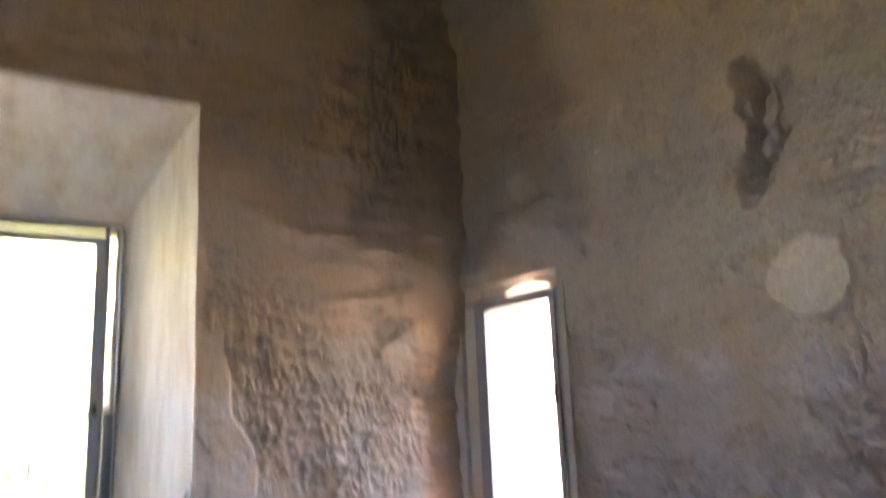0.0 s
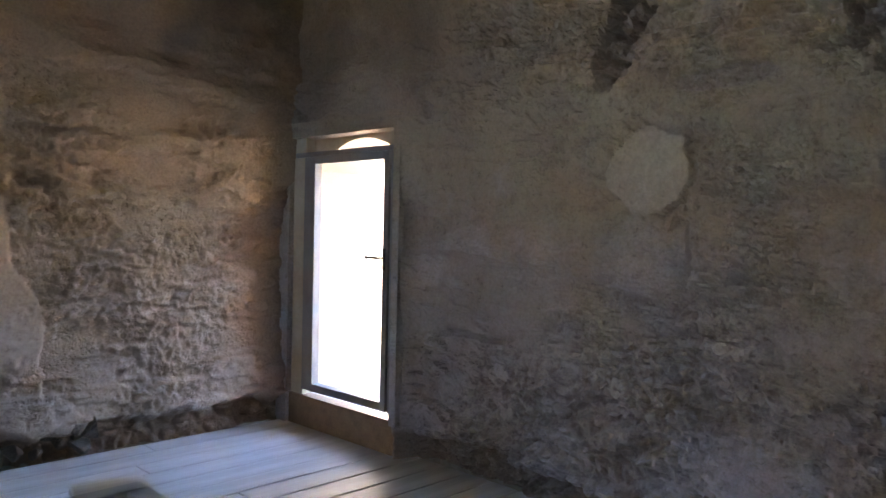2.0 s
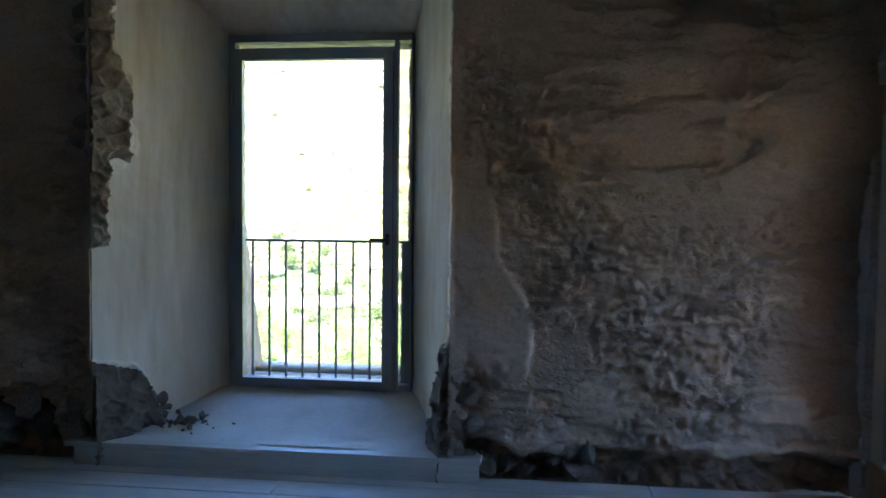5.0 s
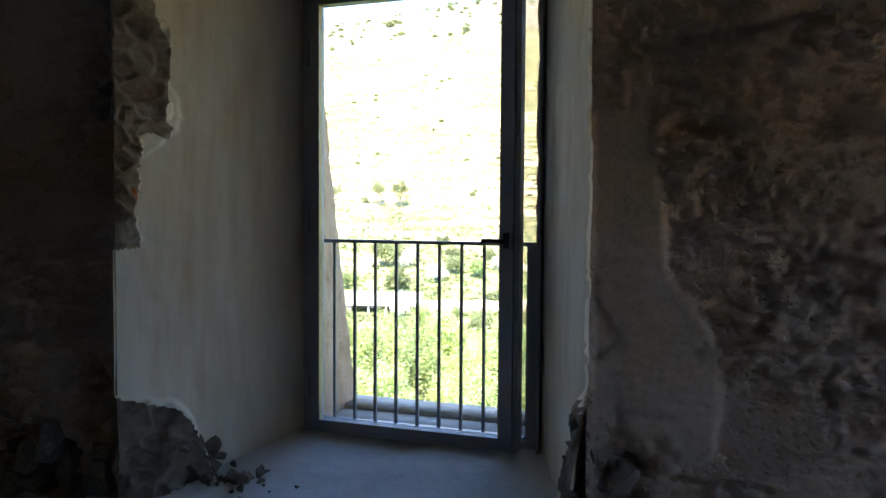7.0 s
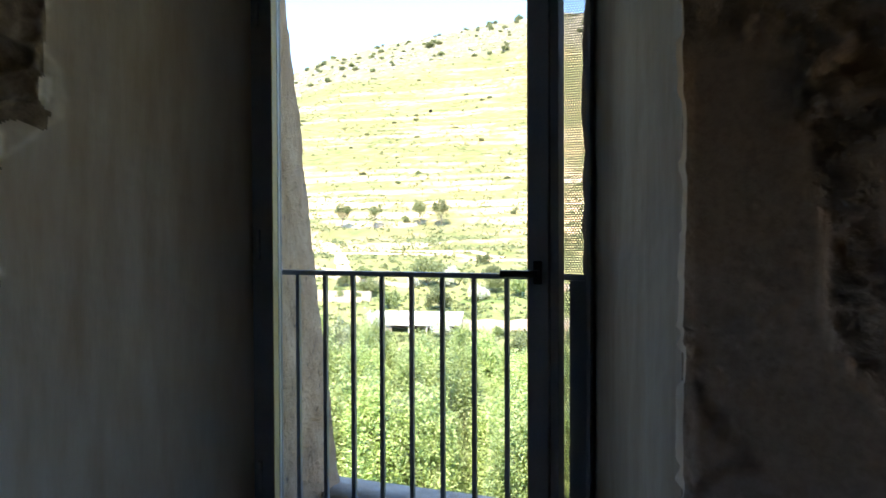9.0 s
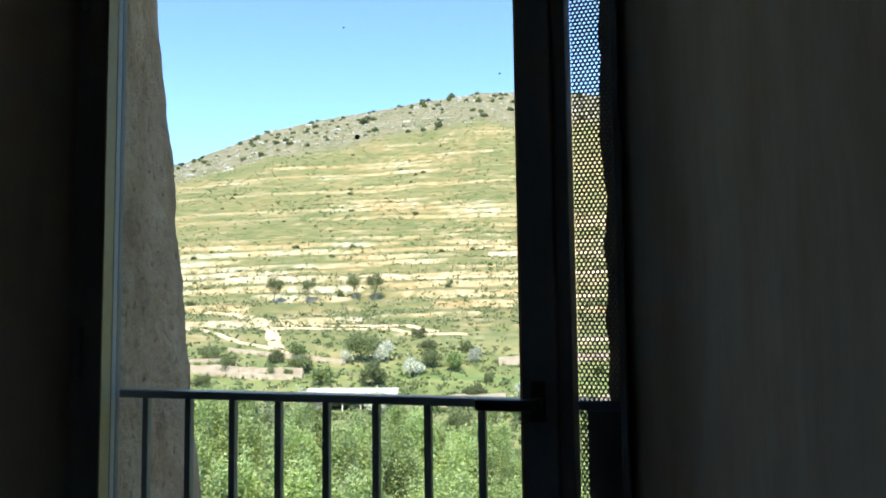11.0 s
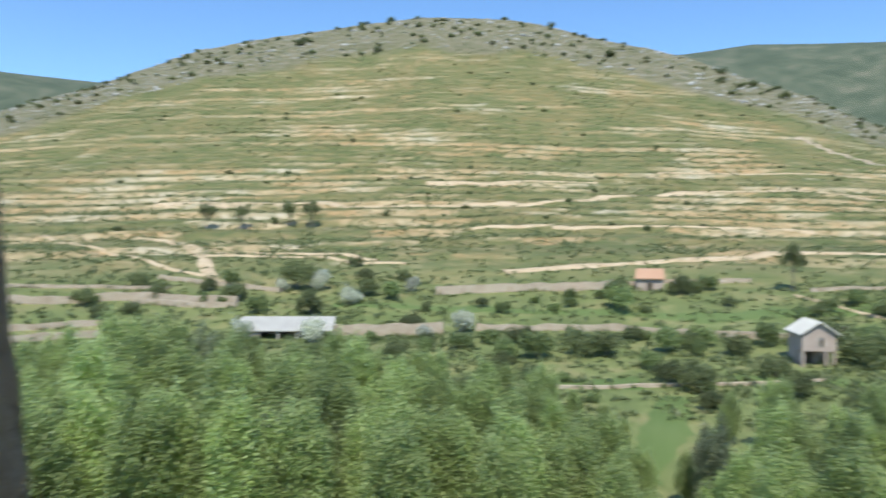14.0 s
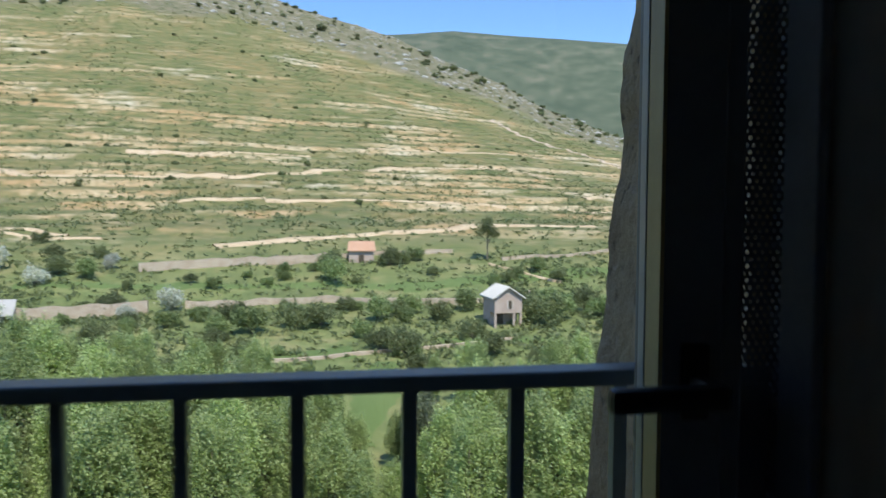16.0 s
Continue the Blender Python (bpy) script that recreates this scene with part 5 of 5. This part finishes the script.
for i in range(4):
    bm.faces.new((lo[i], lo[(i + 1) % 4], hi[(i + 1) % 4], hi[i]))
part("roof", bm, M_TILE, hut, "orange clay-tile roof")
part("door", box(-0.4, 0.4, -1.56, -1.49, -0.4, 1.5), M_DARKWOOD, hut, "dark plank door")

# shrubs and single trees
BUSH = [tree_meshes(s, 3.0, 1.6, 0.0, 2000, 0.13, M_BUSH, tall=False) for s in (21, 22, 23)]
GREEN = [tree_meshes(s, 3.0, 1.5, 0.0, 2000, 0.13, M_SPRAY, tall=False) for s in (24, 25)]
BLOOM = [tree_meshes(s, 2.4, 1.3, 0.0, 1700, 0.11, M_BLOOM, tall=False) for s in (26, 27)]
HILLB = [tree_meshes(s, 2.6, 1.9, 0.0, 520, 0.30, M_BUSH, tall=False) for s in (33, 34, 35)]
OLIVE = [tree_meshes(s, 4.5, 1.6, 0.22, 2000, 0.12, M_BUSH, tall=False) for s in (28, 29)]
PINE = tree_meshes(31, 6.5, 1.9, 0.36, 2900, 0.14, M_BUSH, tall=False)
for (x, y), s in zip(((-88.9, 157.1), (-80.8, 158.4), (-72.1, 165.3), (-66.8, 165.7)), (1.35, 1.30, 1.35, 1.45)):
    plant("almond_tree", OLIVE[int(-x) % 2], x, y, s, x, "single dark round-crowned tree on the hillside", "tree", "four trees in a row")
plant("lone_tree", PINE, 27.6, 121.7, 1.02, 1.0, "tall round-crowned tree alone on the meadow", "tree")
HAW = ((-37.3, 108, 1.0), (-44.6, 114.5, 1.1), (-18.2, 99.6, 1.05), (-36.0, 90.0, 1.05), (-45.4, 89.4, 1.0), (-30, 117.5, 0.8), (-50, 112, 0.7), (-23, 96, 0.7))
for x, y, s in HAW:
    plant("hawthorn", BLOOM[int(abs(x)) % 2], x, y, s * 1.45, x * 3, "shrub covered in white blossom", "shrub", "white-flowering shrubs")
for k, (x, y, s) in enumerate((
    (-48.2, 113.8, 2.0), (-40.8, 101.4, 1.5), (-25.6, 100.2, 1.25), (-48.4, 99.7, 1.2), (2.6, 112.4, 1.8), (2.2, 118, 1.4), (11.3, 121.4, 1.3), (13.5, 122.5, 1.0), (16, 123.7, 1.1),
    (7.5, 94, 1.5), (0.5, 90.9, 1.3), (15.2, 93, 1.2), (27.6, 88.5, 1.7), (30, 91, 1.5), (35.6, 90.2, 1.4), (34.7, 94.7, 1.4), (39, 92, 1.3), (9.3, 79.3, 1.3), (-11.3, 87.8, 1.1),
    (53.9, 125.8, 1.2), (58.6, 125.6, 1.3), (62, 126, 1.1), (-19.5, 95.2, 1.0), (-7.3, 88.2, 1.5), (-58.6, 111.4, 1.2), (-39, 121.1, 1.1), (-33.1, 123.7, 0.9), (-44.2, 131.1, 0.9),
    (29.9, 112, 0.9), (-7, 111.9, 0.7), (-17.8, 111.4, 0.7), (-25.5, 108, 0.7), (-2.2, 90.8, 1.4), (19.2, 97.5, 1.3), (12, 98, 1.2), (-54, 104, 1.2), (-60, 107, 1.0), (26, 97, 1.5), (31, 98, 1.3),
    (-32, 112, 1.4), (-36, 113, 1.2), (-28, 114, 1.1), (-10, 95, 1.1), (-14, 94, 0.9), (44, 96, 1.3), (49, 99, 1.2), (-64, 100, 1.2), (-70, 104, 1.1), (5, 86, 1.0), (-3, 98, 0.8))):
    if any(math.hypot(x - a, (y - b_) * 0.6) < 3.5 and y < b_ + 1 for a, b_, _ in HAW):
        continue
    m = (BUSH + GREEN)[k % 5]
    plant("shrub", m, x, y, s, k * 1.7, "dense green shrub in the valley" if k % 5 > 2 else "dark green shrub in the valley", "shrub", "valley shrubs", sink=0.25)
rng = np.random.default_rng(19)
for k in range(85):
    az, r = rng.uniform(-44, 27), rng.choice((74, 80, 86, 92, 98, 101, 112, 117)) + rng.uniform(-2, 2)
    x, y = polar(az, r)
    if abs(x - 22.6) < 4 and abs(y - 89) < 5 or abs(x + 40) < 8 and abs(y - 91) < 5 or abs(x - 7) < 4 and abs(y - 122) < 6:
        continue
    if any(math.hypot(x - a, (y - b_) * 0.6) < 3.5 and y < b_ + 1 for a, b_, _ in HAW):
        continue
    plant("shrub", (BUSH + GREEN)[k % 5], x, y, rng.uniform(0.5, 1.15), k * 1.3, "rounded green hedge shrub in the valley", "shrub", "valley shrubs", sink=0.25)
for k in range(430):
    az = rng.uniform(-46, 27)
    if k < 300:
        q = 0.76 + 0.24 * rng.uniform() ** 0.8
        size = rng.uniform(0.5, 1.15) * (1.7 if k % 17 == 0 else 1.0)
    else:
        q, size = rng.uniform(0.08, 0.74), rng.uniform(0.30, 0.65)
    x, y = polar(az, 150 + (RC - 150) * q)
    if k < 300:
        plant("hilltop_shrub", HILLB[k % 3], x, y, size, k, "dark round evergreen shrub on the stony hilltop", "shrub", "hilltop shrubs", sink=0.3)
    else:
        plant("slope_shrub", HILLB[k % 3], x, y, size, k, "small dark shrub on the terraced slope", "shrub", "shrubs on the terraces", sink=0.3)
# low growth that nobody could count
count = 46000
az, r = rng.uniform(-50, 32, count), 70 + 390 * rng.uniform(size=count) ** 1.1
x, y = 0.7 + r * np.sin(np.radians(az)), 0.5 + r * np.cos(np.radians(az))
zs = ground_z(x, y)
cover = 0.10 + 0.42 * smooth(0.40, 0.62, fbm(np.stack([x, y, x * 0], -1), 0.06, 4, 400)) + 0.25 * (r < 130) + 0.35 * (ground_z.bank > 0.15)
keep = rng.uniform(size=count) < cover
size = rng.uniform(0.2, 0.85, count) * np.where(r < 150, 1.0, 1.7)
spot, size = np.stack([x, y, zs], -1)[keep], size[keep]
q = rng.normal(size=(len(spot), 8, 3)) * np.array([0.55, 0.55, 0.33]) * size[:, None, None]
q[:, :, 2] = np.abs(q[:, :, 2]) + 0.1 * size[:, None]
cen = [(q + spot[:, None]).reshape(-1, 3)]
V, F = leaf_sheet(rng, np.concatenate(cen), 0.34, 0.2)
scr = joined("scrub", [(V, F, 0)], [M_BUSH], smooth_it=False)
tagged(scr, "low tufts and scrub over the slopes", "scrub", kind="stuff")
# pale rocks on the hilltop
sheets = []
ico = bmesh.new()
bmesh.ops.create_icosphere(ico, subdivisions=1, radius=1)
IV = np.array([v_.co[:] for v_ in ico.verts])
IF = np.array([[v_.index for v_ in f.verts] for f in ico.faces])
ico.free()
for k in range(1500):
    az, s = rng.uniform(-44, 26), rng.uniform(0.77, 1.0)
    x, y = polar(az, 150 + (RC - 150) * s)
    sheets.append((IV * rng.uniform(0.7, 1.3, IV.shape) * np.array([1.3, 0.8, 0.55]) * rng.uniform(0.3, 1.0) * (2.2 if k % 12 == 0 else 1.0) + np.array([x, y, gz(x, y)]), IF, 0))
rocks = joined("hilltop_rocks", sheets, [speckled("pale_rock", (0.30, 0.29, 0.26), (0.44, 0.43, 0.40), (0.55, 0.54, 0.50), 0.7, 0.1, 0.95, 4)], smooth_it=False)
tagged(rocks, "pale grey rocks scattered on the hilltop", "rocks", kind="stuff")

# ---- broken masonry in the room ----


def stone_mesh(seed, mt):
    r_ = np.random.default_rng(seed)
    bm = bmesh.new()
    bmesh.ops.create_icosphere(bm, subdivisions=2, radius=1)
    P = np.array([v_.co[:] for v_ in bm.verts])
    d = 1 + 0.5 * (fbm(P + seed * 3.1, 1.1, 4, seed) - 0.5)
    cut = r_.normal(size=(8, 3))
    cut /= np.linalg.norm(cut, axis=1)[:, None]
    P = P * d[:, None]
    for c_ in cut:
        h = P @ c_
        P = P - np.maximum(h - 0.48, 0)[:, None] * c_
    for v_, p in zip(bm.verts, P):
        v_.co = p
    return mesh_of("stone", bm, mt)


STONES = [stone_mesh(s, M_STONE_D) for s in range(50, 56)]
rr = random.Random(12)


def broken_base(label, cells_):
    grp = empty("broken_masonry", label, "masonry")
    for k, (x, y, z, s) in enumerate(cells_):
        o = part("stone", STONES[k % 6], None, grp)
        o.matrix_basis = Matrix.LocRotScale((x, y, z), Euler((rr.uniform(0, 6), rr.uniform(0, 6), rr.uniform(0, 6))), (s * rr.uniform(0.8, 1.3), s, s * rr.uniform(0.7, 1.0)))
    return grp


left = [(-0.85 + rr.uniform(-0.40, 0.40), 0.09 + rr.uniform(-0.03, 0.05), rr.uniform(0.08, 0.42), rr.uniform(0.06, 0.12)) for _ in range(26)]
left += [(-0.54 + 0.36 * t_ + rr.uniform(-0.03, 0.02), 0.07 + 0.5 * t_, 0.46 - 0.36 * t_ + rr.uniform(-0.16, 0.02), rr.uniform(0.045, 0.085)) for t_ in [rr.uniform(0, 0.58) for _ in range(28)]]
left += [(-0.26 + rr.uniform(-0.12, 0.20), 0.28 + rr.uniform(-0.10, 0.12), 0.15 + rr.uniform(0.0, 0.04), rr.uniform(0.015, 0.04)) for _ in range(20)]
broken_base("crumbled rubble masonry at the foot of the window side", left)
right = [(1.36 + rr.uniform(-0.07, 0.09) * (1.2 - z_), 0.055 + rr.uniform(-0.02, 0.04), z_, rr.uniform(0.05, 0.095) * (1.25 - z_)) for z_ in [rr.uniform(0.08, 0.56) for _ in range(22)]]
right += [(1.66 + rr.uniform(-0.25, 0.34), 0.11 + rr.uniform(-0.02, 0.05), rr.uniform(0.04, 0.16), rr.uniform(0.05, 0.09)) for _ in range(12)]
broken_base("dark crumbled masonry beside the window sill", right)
up = [(-0.56 + rr.uniform(-0.09, 0.03), 0.06 + rr.uniform(-0.01, 0.04), rr.uniform(1.45, 2.6), rr.uniform(0.035, 0.075)) for _ in range(34)]
broken_base("exposed rubble along the broken plaster edge", up)
bk = part("brick_fragment", stone_mesh(61, M_BRICK), None)
bk.matrix_world = Matrix.LocRotScale((-0.498, 0.043, 1.349), Euler((0.3, 0.5, 0.7)), (0.035, 0.028, 0.05))
tagged(bk, "red broken brick showing in the plaster", "brick")
# loose crumbs on the sill
for k in range(16):
    o = new("mortar_crumb", STONES[k % 6])
    x, y = -0.25 + rr.uniform(-0.2, 0.35), 0.28 + rr.uniform(-0.12, 0.12)
    zz = float(sill_place(np.array([np.clip((x - OL) / (OR_ - OL), 0, 1)]), np.array([(y - 0.05) / 0.68]))[0, 2])
    s = rr.uniform(0.006, 0.018)
    o.matrix_world = Matrix.LocRotScale((x, y, zz + s * 0.5), Euler((k, k * 2, k * 3)), (s, s, s))
    tagged(o, "small grey mortar crumb on the sill", "debris", "crumbs on the sill")
# dirt on the glass
for k, (x, z, s) in enumerate(((0.547, 1.648, 0.0055), (0.30, 1.62, 0.002), (0.71, 1.70, 0.002), (0.82, 1.74, 0.002), (0.52, 1.86, 0.002))):
    bm = bmesh.new()
    bmesh.ops.create_uvsphere(bm, u_segments=8, v_segments=5, radius=1)
    o = part("glass_speck", bm, M_STEEL)
    o.matrix_world = Matrix.LocRotScale((x, YF - 0.0048, z), None, (s, 0.0008, s * 0.9))
    tagged(o, "small dirt speck on the window glass", "pit_shade", "specks on the glass")
